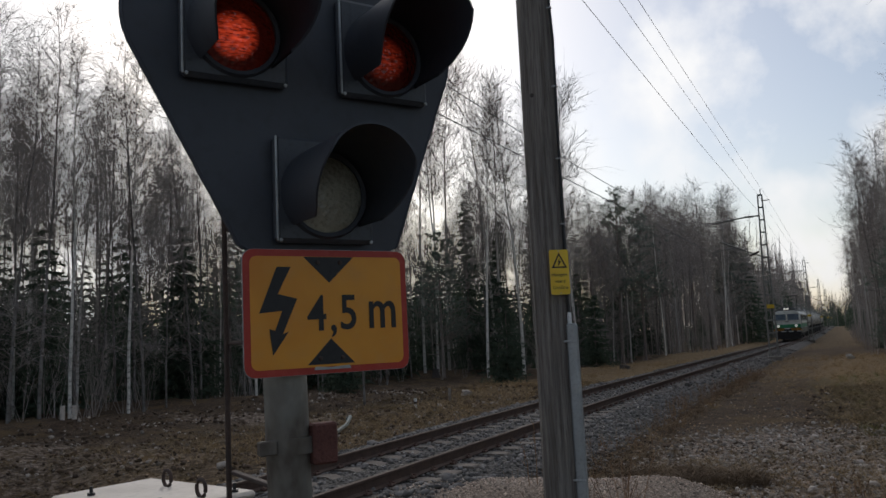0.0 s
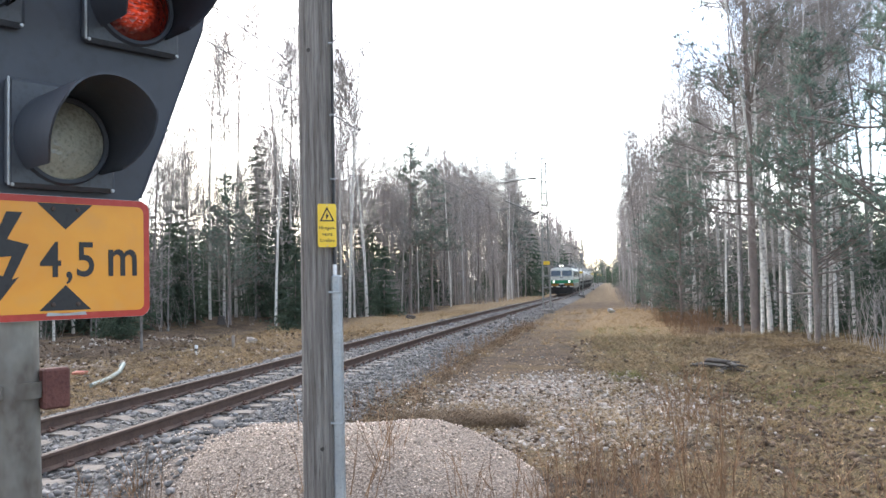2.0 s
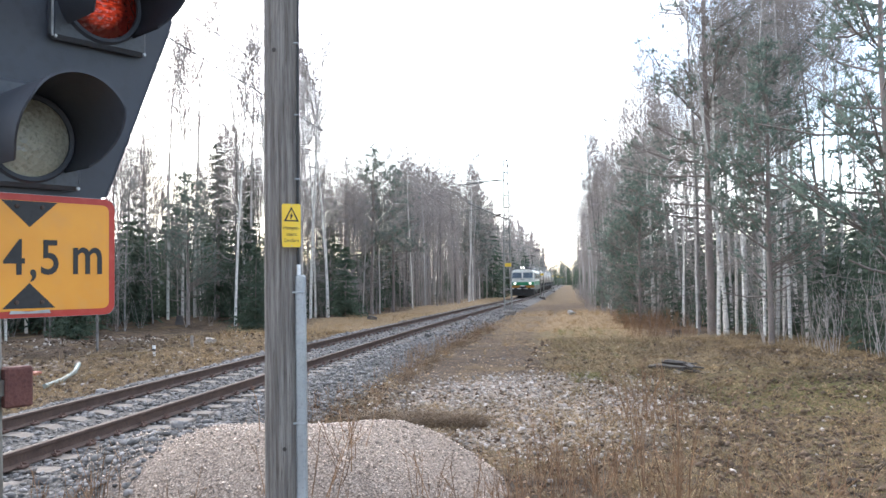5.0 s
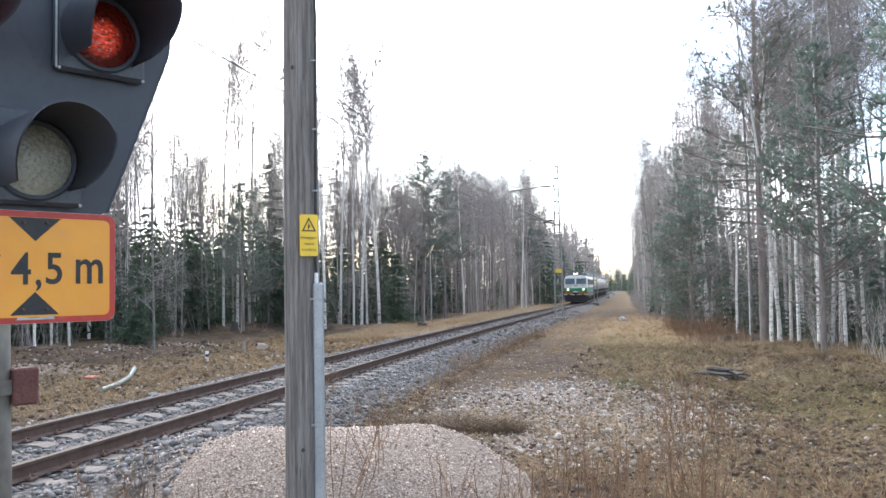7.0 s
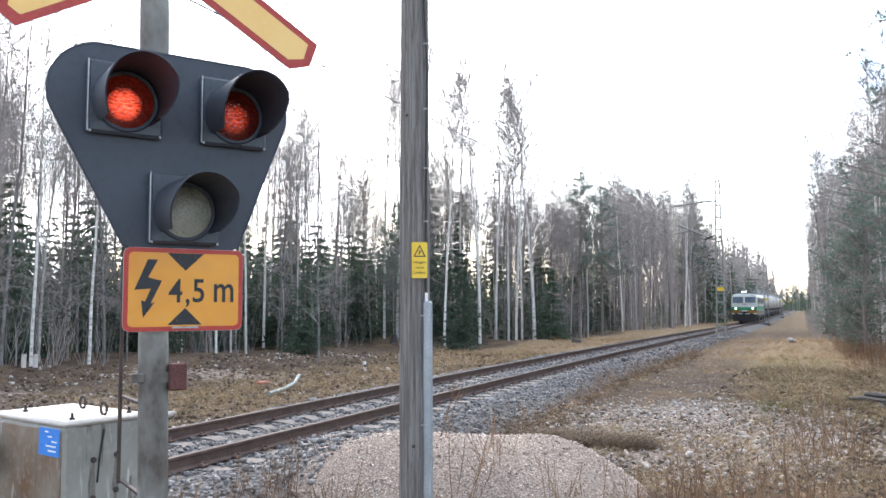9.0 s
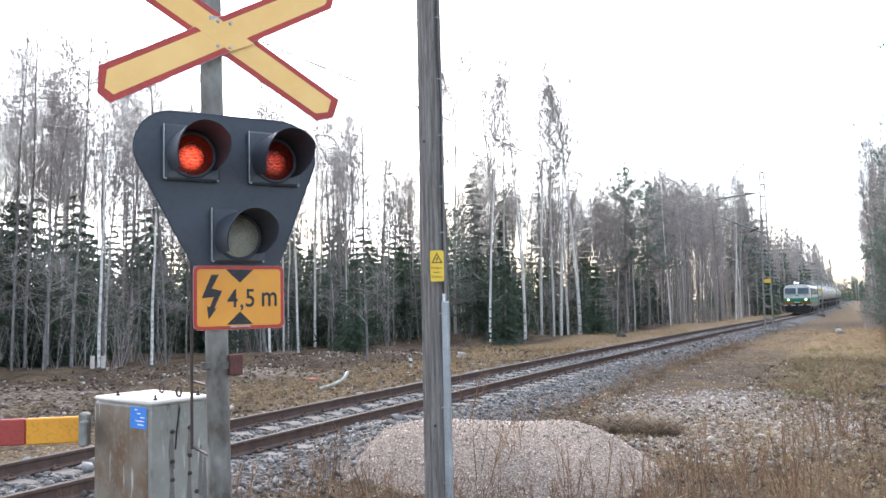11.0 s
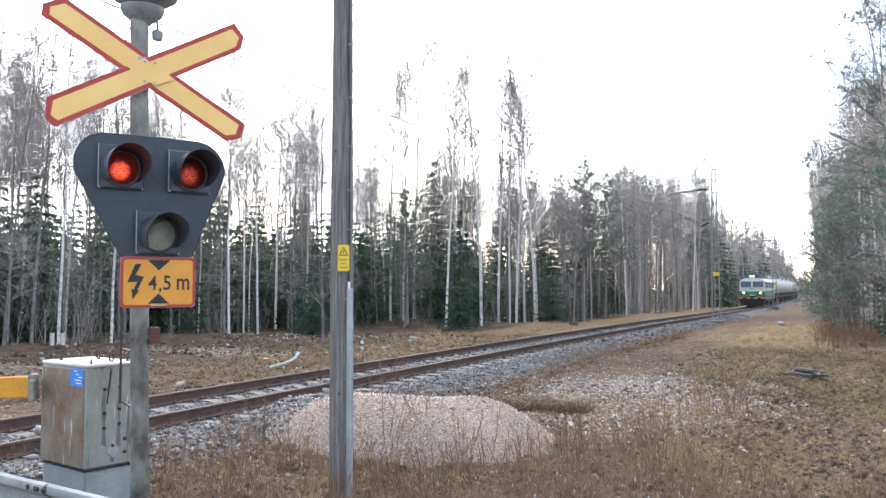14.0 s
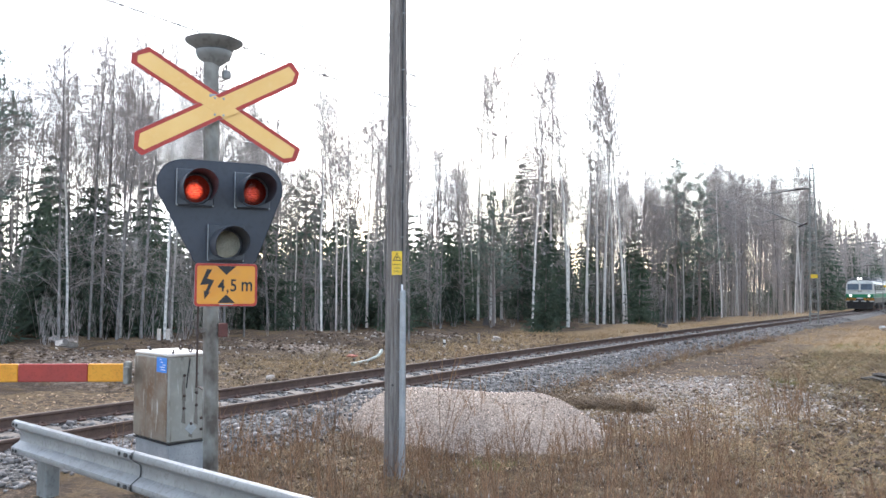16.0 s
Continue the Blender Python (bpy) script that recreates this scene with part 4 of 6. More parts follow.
def boom():
    """The lowered boom, a striped hollow beam held by a grey clamp at the cabinet."""
    a = math.degrees(math.atan2(-0.60, -0.80))
    th = thing("barrier_boom", pose(-2.60, 2.14, 1.385, 0, 0, a), "lowered barrier boom striped yellow and red", "barrier boom")
    part("clamp", Mesh().box((0.14, 0, 0.0), (0.06, 0.085, 0.21), 0.012), M["post_stained"], th, "grey steel boom clamp")
    part("arm", Mesh().box((0.13, 0.06, -0.02), (0.05, 0.06, 0.16), 0.01), M["post_stained"], th)
    x = 0.15
    for ln, key in ((0.34, "boom_yellow"), (0.62, "boom_red"), (0.62, "boom_yellow"), (0.62, "boom_red"), (0.62, "boom_yellow"), (0.62, "boom_red"), (0.62, "boom_yellow")):
        part("stripe", Mesh().box((x + ln / 2, 0, 0.0), (ln - 0.002, 0.05, 0.165), 0.008), M[key], th, ("yellow" if "yellow" in key else "red") + " painted length of the boom")
        x += ln
    return th


barrier()
boom()


# ---- guard rail ----
def guard_rail():
    th = thing("guard_rail", pose(-3.66, 1.61, 0, 0, 0, math.degrees(math.atan2(-0.152, 1))), "galvanised steel guard rail along the road, its end bent down", "guard rail")
    prof = [(-0.155, 0.0), (-0.145, 0.025), (-0.12, 0.034), (-0.095, 0.03), (-0.045, -0.045), (-0.02, -0.05), (0.02, -0.05), (0.045, -0.045), (0.095, 0.03), (0.12, 0.034), (0.145, 0.025), (0.155, 0.0)]
    def beam(x0, x1, lift, shift):
        b = Mesh()
        n, k = 2, len(prof)
        vs = []
        for x in (x0, x1):
            for th_ in (0.0, 0.004):
                for z, y in prof:
                    vs.append((x, -y - th_ - shift, 0.765 + z + lift))
        fs = []
        for i in range(k - 1):
            fs += [(i, i + 1, i + 1 + 2 * k, i + 2 * k), (i + k, i + 3 * k, i + 1 + 3 * k, i + 1 + k)]
        fs += [(0, 2 * k, 3 * k, k), (k - 1, 2 * k - 1, 4 * k - 1, 3 * k - 1)]
        for e in (0, 2 * k):
            fs += [(e + i, e + i + k, e + i + 1 + k, e + i + 1) for i in range(k - 1)]
        return b.add(vs, fs)
    x = -0.1
    first = True
    for ln in (2.12, 2.3, 2.3, 2.3):
        b = part("beam", beam(x, x + ln + 0.12, 0, 0.005 if first else 0.0), M["beam"], th, "dull galvanised steel beam", smooth=True)
        for dz in (0.12, -0.12):
            for dx in (0.05, 0.12, ln - 0.06, ln + 0.03):
                part("splice_bolt", Mesh().lathe([(0.017, 0), (0.016, 0.008), (0.0, 0.011)], 10, (x + dx, -0.044, 0.765 + dz * 1.0), Matrix.Rotation(radians(90), 4, "X")), M["cable"], b)
        part("seam", beam(x + ln + 0.112, x + ln + 0.124, 0, 0.009), M["ink"], b)
        first = False
        x += ln
    for px in (0.34, 2.34, 4.5, 6.8):
        part("post", Mesh().box((px, 0.12, 0.30), (0.20, 0.13, 1.0), 0.012), M["post_grey"], th, "grey steel post")
    return th


guard_rail()


# ---- wooden pole with cable duct and warning plate ----
def wood_pole():
    px, py = -1.585, 4.72
    g0 = gz(px, py)
    th = thing("utility_pole", pose(px, py, 0), "weathered grey wooden pole with cable duct and yellow plate", "pole")
    pole = Mesh()
    n, rings = 40, 60
    vs, fs = [], []
    rr = np.random.default_rng(5)
    groove = rr.normal(0, 0.0022, n)
    for i in range(rings + 1):
        z = g0 - 0.4 + (8.6 - g0) * i / rings
        rad = 0.121 - 0.0035 * z
        groove += rr.normal(0, 0.0005, n)
        groove *= 0.985
        for k in range(n):
            a = 2 * math.pi * k / n
            q = rad + groove[k] - (0.007 if k in (3, 17, 29, 33) else 0)
            vs.append((q * math.cos(a), q * math.sin(a), z))
    for i in range(rings):
        for k in range(n):
            k2 = (k + 1) % n
            fs.append((i * n + k, i * n + k2, (i + 1) * n + k2, (i + 1) * n + k))
    fs.append(tuple(range(rings * n, rings * n + n)))
    pole.add(vs, fs)
    shaft = part("shaft", pole, M["pole_wood"], th, "cracked grey timber", smooth=False)
    for a, z in ((-95, 3.55), (-70, 1.1)):
        x, y = 0.112 * math.cos(radians(a)), 0.112 * math.sin(radians(a))
        part("knot", Mesh().lathe([(0.014, 0), (0.010, 0.006), (0.0, 0.002)], 8, (x, y, z), Matrix.Rotation(radians(a + 90), 4, "Z") @ Matrix.Rotation(radians(90), 4, "X")), M["log"], shaft)
    dx, dy = 0.128, -0.045
    duct = part("cable_duct", Mesh().box((dx, dy, (2.155 + g0) / 2 - 0.1), (0.062, 0.055, 2.155 - g0 + 0.2), 0.012), M["galv"], th, "grey sheet metal cable duct")
    for z in (0.62, 1.25, 2.05):
        part("duct_clamp", Mesh().box((dx - 0.008, dy - 0.001, z), (0.078, 0.058, 0.014), 0.003), M["galv"], duct)
    pts = [(dx - 0.012, dy, 2.15), (dx - 0.016, dy, 2.35), (dx - 0.014, dy + 0.005, 2.8), (dx - 0.010, dy, 3.3), (dx - 0.004, dy + 0.004, 3.9), (dx - 0.024, dy, 4.4), (dx - 0.02, dy, 5.2), (dx - 0.03, dy, 6.6), (dx - 0.04, dy, 8.2)]
    cab = part("cable", Mesh().tube(pts, 0.0085, 8), M["cable"], th, "black cable running up the pole", smooth=True)
    part("gland", Mesh().tube([(dx - 0.012, dy, 2.15), (dx - 0.012, dy, 2.22)], 0.013, 10), M["white"], cab)
    for z in (2.75, 3.15, 3.6, 4.1, 4.65, 5.3):
        part("cable_staple", Mesh().box((dx - 0.014, dy - 0.004, z), (0.03, 0.022, 0.010), 0.002), M["galv"], cab)
    # plate, on the side of the pole towards the road
    sg = part("warning_plate", Mesh().prism(rounded(-0.058, 2.325, 0.058, 2.59, 0.012), -0.003, 0.0), M["sign_yellow"], th, "yellow danger plate with a lightning triangle", m=pose(0.099, -0.124, 0, 0, 0, 35))
    tr = Mesh()
    tr.add([(-0.047, -0.004, 2.482), (0.047, -0.004, 2.482), (0.0, -0.004, 2.572), (-0.033, -0.004, 2.490), (0.033, -0.004, 2.490), (0.0, -0.004, 2.555)], [(0, 1, 4, 3), (1, 2, 5, 4), (2, 0, 3, 5)])
    tri = part("triangle", tr, M["ink"], sg)
    part("bolt_symbol", Mesh().add([(0.006, -0.004, 2.543), (-0.011, -0.004, 2.515), (-0.002, -0.004, 2.517), (0.0, -0.004, 2.522), (0.012, -0.004, 2.524), (-0.004, -0.004, 2.493), (-0.008, -0.004, 2.503)], [(0, 1, 2, 3), (2, 4, 3), (2, 4, 5), (2, 5, 6)]), M["ink"], tri)
    for i, word in enumerate(("Hengen-", "vaara", "Livsfara")):
        me = text_mesh(word, 0.030, 0.0004)
        me.materials.append(M["ink"])
        part("lettering", me, None, sg, m=pose(0.0, -0.004, 2.442 - 0.038 * i, 90, 0, 0))
    for z in (2.582, 2.333):
        part("nail", Mesh().lathe([(0.004, 0), (0.003, 0.003), (0.0, 0.004)], 6, (0, -0.003, z), Matrix.Rotation(radians(90), 4, "X")), M["galv"], sg)
    return th


wood_pole()


# ---- catenary masts and wires ----
M["mast"] = mat("weathered_mast_steel", (0.26, 0.265, 0.25), (0.34, 0.33, 0.30), 3, 0.6, 0.05, metal=0.3)
M["insulator"] = mat("brown_insulator", (0.05, 0.035, 0.03), (0.08, 0.06, 0.05), 6, 0.3, 0.0)


def catenary_mast():
    th = thing("catenary_mast", pose(-4.15, 54, -float(dip(54))), "grey lattice catenary mast with a cantilever over the track", "catenary mast", "masts along the track")
    top = 10.3
    for s in (-1, 1):
        part("leg", Mesh().tube([(s * 0.24, 0, -0.2), (s * 0.24, 0, 2.2), (s * 0.12, 0, top)], [0.055, 0.055, 0.045], 4), M["mast"], th)
    z = 0.9
    while z < top:
        half = 0.24 - max(0, (z - 2.2)) / (top - 2.2) * 0.12
        part("rung", Mesh().box((0, 0, z), (2 * half, 0.05, 0.10), 0.006), M["mast"], th)
        z += 0.78
    part("mast_plate", Mesh().box((0.05, -0.07, 3.30), (0.42, 0.01, 0.24), 0.003), M["sign_yellow"], th, "small yellow danger plate")
    part("foundation", Mesh().box((0, 0, 0.0), (0.9, 0.7, 0.5), 0.03), M["concrete"], th)
    up = part("upper_arm", Mesh().tube([(-0.1, 0, 8.98), (-1.0, 0, 8.95), (-2.95, 0, 8.75)], 0.05, 8), M["mast"], th)
    part("insulator", Mesh().lathe([(0.04, -0.3), (0.08, -0.2), (0.05, -0.1), (0.08, 0), (0.05, 0.1), (0.08, 0.2), (0.04, 0.3)], 10, (-0.75, 0, 8.96), Matrix.Rotation(radians(90), 4, "Y")), M["insulator"], up)
    lo = part("lower_arm", Mesh().tube([(-0.1, 0, 6.4), (-0.9, 0, 6.75), (-2.6, 0, 7.55)], 0.05, 8), M["mast"], th)
    part("insulator", Mesh().lathe([(0.04, -0.3), (0.08, -0.2), (0.05, -0.1), (0.08, 0), (0.05, 0.1), (0.08, 0.2), (0.04, 0.3)], 10, (-0.6, 0, 6.62), Matrix.Rotation(radians(66), 4, "Y")), M["insulator"], lo)
    part("registration_arm", Mesh().tube([(-1.7, 0, 7.12), (-3.1, 0, 6.9), (-3.0, 0, 6.65)], 0.04, 6), M["mast"], lo)
    part("stay", Mesh().tube([(-2.4, 0, 8.8), (-2.4, 0, 7.5)], 0.015, 6), M["mast"], up)
    part("top_pin", Mesh().tube([(0.05, 0, top), (0.05, 0, top + 0.35)], 0.03, 6), M["insulator"], th)
    part("wire_bracket", Mesh().box((0.3, 0, 9.9), (0.5, 0.06, 0.06), 0.006), M["mast"], th)
    return th


mast = catenary_mast()
for yy in (112, 170, 228, 286):
    copy_thing(mast, pose(-4.15, yy, -float(dip(yy))))


def overhead_wire(name, x, zhi, zlo, rad, label):
    m = Mesh()
    pts = []
    for a in range(-4, 286, 58):
        for i in range(8):
            t = i / 8
            pts.append((x, a + 58 * t, zlo + (zhi - zlo) * (2 * t - 1) ** 2 - float(dip(a + 58 * t))))
    tagged(part(name, m.tube(pts, rad, 5), M["cable"], None), label, "overhead wire", "overhead wires")


overhead_wire("contact_wire", -6.4, 6.32, 6.22, 0.013, "dark contact wire over the track")
overhead_wire("messenger_wire", -6.4, 7.55, 6.75, 0.011, "dark sagging messenger wire over the track")
overhead_wire("feeder_wire", -4.2, 9.1, 8.75, 0.007, "dark feeder wire beside the masts")
overhead_wire("feeder_wire", -4.2, 10.2, 10.0, 0.006, "dark feeder wire on the mast tops")
overhead_wire("feeder_wire", -3.75, 10.1, 9.9, 0.006, "dark feeder wire on the outer mast brackets")


# ---- trees ----
def grow_birch(seed, h, bare=0.35, lean=0.0, branches=62, fine=1.0, thick=1.0, broom=False):
    """Trunk, limbs and fine twigs of a leafless birch."""
    q = np.random.default_rng(seed)
    r0 = 0.0062 * h * thick * q.uniform(0.85, 1.1)
    ts = np.linspace(0, 1, 13)
    wob = np.cumsum(q.normal(0, 0.075, (13, 2)), 0) * ts[:, None]
    d = q.uniform(0, 6.28)
    path = np.stack([wob[:, 0] + lean * h * ts ** 1.4 * math.cos(d), wob[:, 1] + lean * h * ts ** 1.4 * math.sin(d), h * ts], -1)
    path[0, 2] = -0.25
    trunk = Mesh().tube(path, list(r0 * (1 - ts) ** 0.9 + 0.006), 8, cap=False)
    limbs, twigs = Mesh(), []

    def at(t):
        i = min(int(t * 12), 11)
        return path[i] + (path[i + 1] - path[i]) * (t * 12 - i)

    def twig(c, e, w):
        s = np.cross(e - c, q.normal(0, 1, 3))
        s = s / (np.linalg.norm(s) + 1e-9) * w
        twigs.append([c - s, c + s, e])

    for b in range(branches):
        low = b < branches * 0.16
        t = q.uniform(0.12, bare) if low else bare + (0.985 - bare) * (b + q.uniform()) / branches
        p = at(t)
        a = q.uniform(0, 6.28)
        ln = (0.5 + (1 - t) * 3.6 * (0.5 + 0.5 * min(1, max(0, t - bare) * 5 + 0.3))) * q.uniform(0.55, 1.25) * h / 14
        if low:
            ln *= 0.5
        elif broom:
            ln = (1.1 + 4.2 * (1 - t)) * q.uniform(0.45, 1.2) * h / 16
        rise = q.uniform(0.1, 0.7) if low else q.uniform(0.5, 1.3) + 0.6 * t
        if broom and not low:
            rise = q.uniform(0.9, 2.2)
        out = np.array([math.cos(a), math.sin(a), 0])
        p1 = p + ln * 0.5 * (out + [0, 0, rise]) / math.hypot(1, rise)
        p2 = p1 + ln * 0.5 * (out * 0.8 + [0, 0, rise * 0.8]) / math.hypot(1, rise)
        rb = 0.006 * (1.15 - t) * h / 14 + 0.004
        limbs.tube([p, p1, p2], [rb * 1.6, rb, 0.004], 3, cap=False)
        for k in range(int((6 if low else 11) * fine)):
            s = q.uniform(0.2, 1.0)
            c = p + (p1 - p) * s * 2 if s < 0.5 else p1 + (p2 - p1) * (s * 2 - 1)
            dv = q.normal(0, 0.55, 3) + out * 0.45 + [0, 0, 0.9 if broom else 0.5]
            dv = dv / np.linalg.norm(dv) * 1.15
            l2 = q.uniform(0.35, 0.95) * min(1.5 if broom else 1.15, ln)
            e = c + dv * l2
            twig(c, e, 0.0125 if broom else 0.008)
            for k2 in range(4):
                c2 = c + (e - c) * q.uniform(0.25, 1)
                dv2 = dv + q.normal(0, 0.5, 3)
                twig(c2, c2 + dv2 * l2 * q.uniform(0.3, 0.75), 0.0095 if broom else 0.0065)
    return trunk, limbs, np.array(twigs).reshape(-1, 3)


def blades(c, ax, count, ln, wid, q, droop=0.0):
    """Needle tufts: thin triangles that fan out from a point."""
    d = q.normal(0, 1, (count, 3)) * 0.55 + np.asarray(ax)
    d /= np.linalg.norm(d, axis=1)[:, None]
    s = np.cross(d, q.normal(0, 1, (count, 3)))
    s /= np.linalg.norm(s, axis=1)[:, None] + 1e-9
    l2 = ln * q.uniform(0.6, 1.2, count)[:, None]
    tip = c + d * l2 + np.array([0, 0, -droop]) * l2
    return np.stack([c + s * wid, c - s * wid, tip], 1)


def grow_spruce(seed, h, width=0.22, dense=1.0, low=0.03):
    q = np.random.default_rng(seed)
    trunk = Mesh().tube([(0, 0, -0.2), (0, 0, h * 0.5), (0, 0, h)], [0.011 * h, 0.007 * h, 0.01], 7, cap=False)
    tris = []
    whorls = int(h * 3.0)
    for i in range(whorls):
        t = low + (0.99 - low) * i / whorls
        n = int(q.integers(5, 8) * dense)
        for b in range(max(n, 4)):
            a = q.uniform(0, 6.28)
            ln = (width * h * (1 - t) ** 0.8 + 0.12) * q.uniform(0.65, 1.15)
            out = np.array([math.cos(a), math.sin(a), 0])
            z = t * h + q.uniform(-0.12, 0.12)
            segs = max(3, int(ln / 0.22))
            for s in range(segs):
                u = (s + 0.5) / segs
                c = np.array([0, 0, z]) + out * ln * u + np.array([0, 0, -0.32 * ln * u + 0.22 * ln * u * u])
                side = np.array([-out[1], out[0], 0])
                w = 0.30 * ln * (1 - 0.75 * u) + 0.08
                for sg in (-1, 1):
                    tris.append(blades(c, out * 0.8 + side * sg * 0.9 + [0, 0, -0.15], 3, w, 0.035, q, 0.25))
    v = np.concatenate(tris).reshape(-1, 3)
    return trunk, v


def grow_pine(seed, h, crown_from=0.3, spread=0.2, clumps=70):
    q = np.random.default_rng(seed)
    ts = np.linspace(0, 1, 9)
    path = np.stack([np.cumsum(q.normal(0, 0.05, 9)) * ts, np.cumsum(q.normal(0, 0.05, 9)) * ts, h * ts], -1)
    path[0, 2] = -0.2
    trunk = Mesh().tube(path, list(0.0085 * h * (1 - ts) ** 0.8 + 0.012), 9, cap=False)
    limbs = Mesh()
    tris = []
    for b in range(clumps):
        t = crown_from + (0.98 - crown_from) * (b + q.uniform()) / clumps
        p = np.array([np.interp(t, ts, path[:, 0]), np.interp(t, ts, path[:, 1]), t * h])
        a = q.uniform(0, 6.28)
        prof = min(1.0, (1 - t) * 2.3 + 0.12) * min(1.0, (t - crown_from) * 6 + 0.5)
        ln = spread * h * prof * q.uniform(0.55, 1.2)
        out = np.array([math.cos(a), math.sin(a), q.uniform(0.0, 0.75)])
        e = p + out * ln
        mid = (p + e) / 2 + [0, 0, -0.06 * ln]
        limbs.tube([p, mid, e], [0.024 * (1.15 - t) * h / 12 + 0.010, 0.022, 0.015], 4, cap=False)
        if t < crown_from + 0.04:
            continue
        for k in range(int(3 + ln * 3.0)):
            u = q.uniform(0.3, 1.0)
            c = p + (e - p) * u + q.normal(0, 0.17, 3) * (0.4 + ln * 0.35) * np.array([1, 1, 1.1])
            limbs.tube([p + (e - p) * max(0, u - 0.18), c], [0.012, 0.010], 3, cap=False)
            for _ in range(3):
                tris.append(blades(c + q.normal(0, 0.10, 3) * np.array([1, 1, 0.6]), out * 0.4 + [0, 0, 0.35], 7, 0.18, 0.018, q))
    for b in range(14):
        t = q.uniform(0.08, crown_from + 0.05)
        a = q.uniform(0, 6.28)
        p = np.array([0, 0, t * h])
        ln = q.uniform(0.4, 1.4)
        e = p + np.array([math.cos(a), math.sin(a), q.uniform(-0.25, 0.2)]) * ln
        limbs.tube([p, e], [0.012, 0.004], 3, cap=False)
    return trunk, limbs, np.concatenate(tris).reshape(-1, 3)


def tri_mesh(name, v, material):
    return raw_mesh(name, v, np.arange(len(v)).reshape(-1, 3), material)


def tree_kind(name, label, category, group, parts):
    th = thing(name, pose(0, -3000, 0), label, category, group)
    for nm, me in parts:
        ob = part(nm, me, None, th)
        if nm != "trunk":
            tagged(ob, kind="stuff")
    return th


BIRCH, GREY, SPRUCE, PINE = [], [], [], []
for s, (h, bare, lean) in enumerate(((15, 0.40, 0.01), (14, 0.32, 0.02), (13, 0.45, 0.05), (12, 0.36, 0.03), (16, 0.5, 0.015))):
    tr, cr, tw = grow_birch(20 + s, h, bare, lean * 1.6, fine=0.84, thick=0.72)
    td, ld, cd = tr.data("birch_trunk", M["birch"], True), raw_mesh("birch_limbs", np.array(cr.v), np.array(cr.f), M["twig"]), tri_mesh("birch_twigs", tw, M["twig"])
    BIRCH.append((tree_kind("birch_tree", "tall leafless birch with a white trunk", "birch tree", "birches at the forest edge", (("trunk", td), ("branching", ld), ("crown", cd))), h))
    tr, cr, tw = grow_birch(30 + s, h, bare - 0.08, lean * 1.5, fine=0.84, thick=0.64)
    tg, ld, cd = tr.data("grey_trunk", M["birch_dark"], True), raw_mesh("grey_limbs", np.array(cr.v), np.array(cr.f), M["twig"]), tri_mesh("grey_twigs", tw, M["twig"])
    GREY.append((tree_kind("bare_tree", "slender leafless tree with a grey trunk", "tree", "bare trees of the forest", (("trunk", tg), ("branching", ld), ("crown", cd))), h))
TALL = []
for s in range(4):
    tr, cr, tw = grow_birch(90 + s, 17, 0.36 + 0.06 * s, 0.015 + 0.015 * s, branches=50, fine=0.85, thick=0.85, broom=True)
    td, ld, cd = tr.data("birch_trunk", M["birch"], True), raw_mesh("birch_limbs", np.array(cr.v), np.array(cr.f), M["twig"]), tri_mesh("birch_twigs", tw, M["twig"])
    TALL.append((tree_kind("birch_tree", "very tall leafless birch with a broom-shaped crown", "birch tree", "birches at the forest edge", (("trunk", td), ("branching", ld), ("crown", cd))), 17))
for s, (h, w, dn, low) in enumerate(((9, 0.20, 1.0, 0.06), (11, 0.17, 0.9, 0.1), (4.6, 0.29, 2.3, 0.01), (13, 0.15, 0.8, 0.18))):
    tr, v = grow_spruce(50 + s, h, w, dn, low)
    SPRUCE.append((tree_kind("spruce_tree", "dark green spruce with drooping branches", "spruce tree", "spruces in the forest", (("trunk", tr.data("spruce_trunk", M["bark"], True)), ("crown", tri_mesh("spruce_crown", v, M["spruce"])))), h))
for s, (h, cf, sp, cl) in enumerate(((15, 0.2, 0.23, 66), (12, 0.3, 0.19, 62), (9, 0.16, 0.22, 74), (7, 0.05, 0.3, 70))):
    tr, li, v = grow_pine(70 + s, h, cf, sp, cl)
    lv = np.array(li.v)
    PINE.append((tree_kind("pine_tree", "pine with a brown trunk and blue-green needle tufts", "pine tree", "pines at the forest edge", (("trunk", tr.data("pine_trunk", M["pine_bark"], True)), ("branching", raw_mesh("pine_limbs", lv, np.array(li.f), M["bark"])), ("crown", tri_mesh("pine_crown", v, M["pine"])))), h))


def plant(kind, x, y, h=None, turn=None, lean=0.0):
    th, h0 = kind
    s = (h / h0) if h else random.uniform(0.85, 1.12)
    ob = copy_thing(th, pose(x, y, gz(x, y), 0, lean, random.uniform(0, 360) if turn is None else turn))
    ob.scale = (s, s, s)
    return ob


# ---- the woods ----
def left_edge(y):
    return np.interp(y, [-10, 10, 18, 30, 38, 43, 50, 80, 150, 320], [-26, -24, -22.5, -23, -21, -17.5, -15.5, -12.9, -10.8, -10.3])


def right_edge(y):
    return np.interp(y, [10, 17, 20, 24, 30, 40, 60, 100, 200, 320], [10.5, 8.5, 6.6, 5.6, 5.2, 3.8, 1.7, 1.0, 0.6, 0.4])


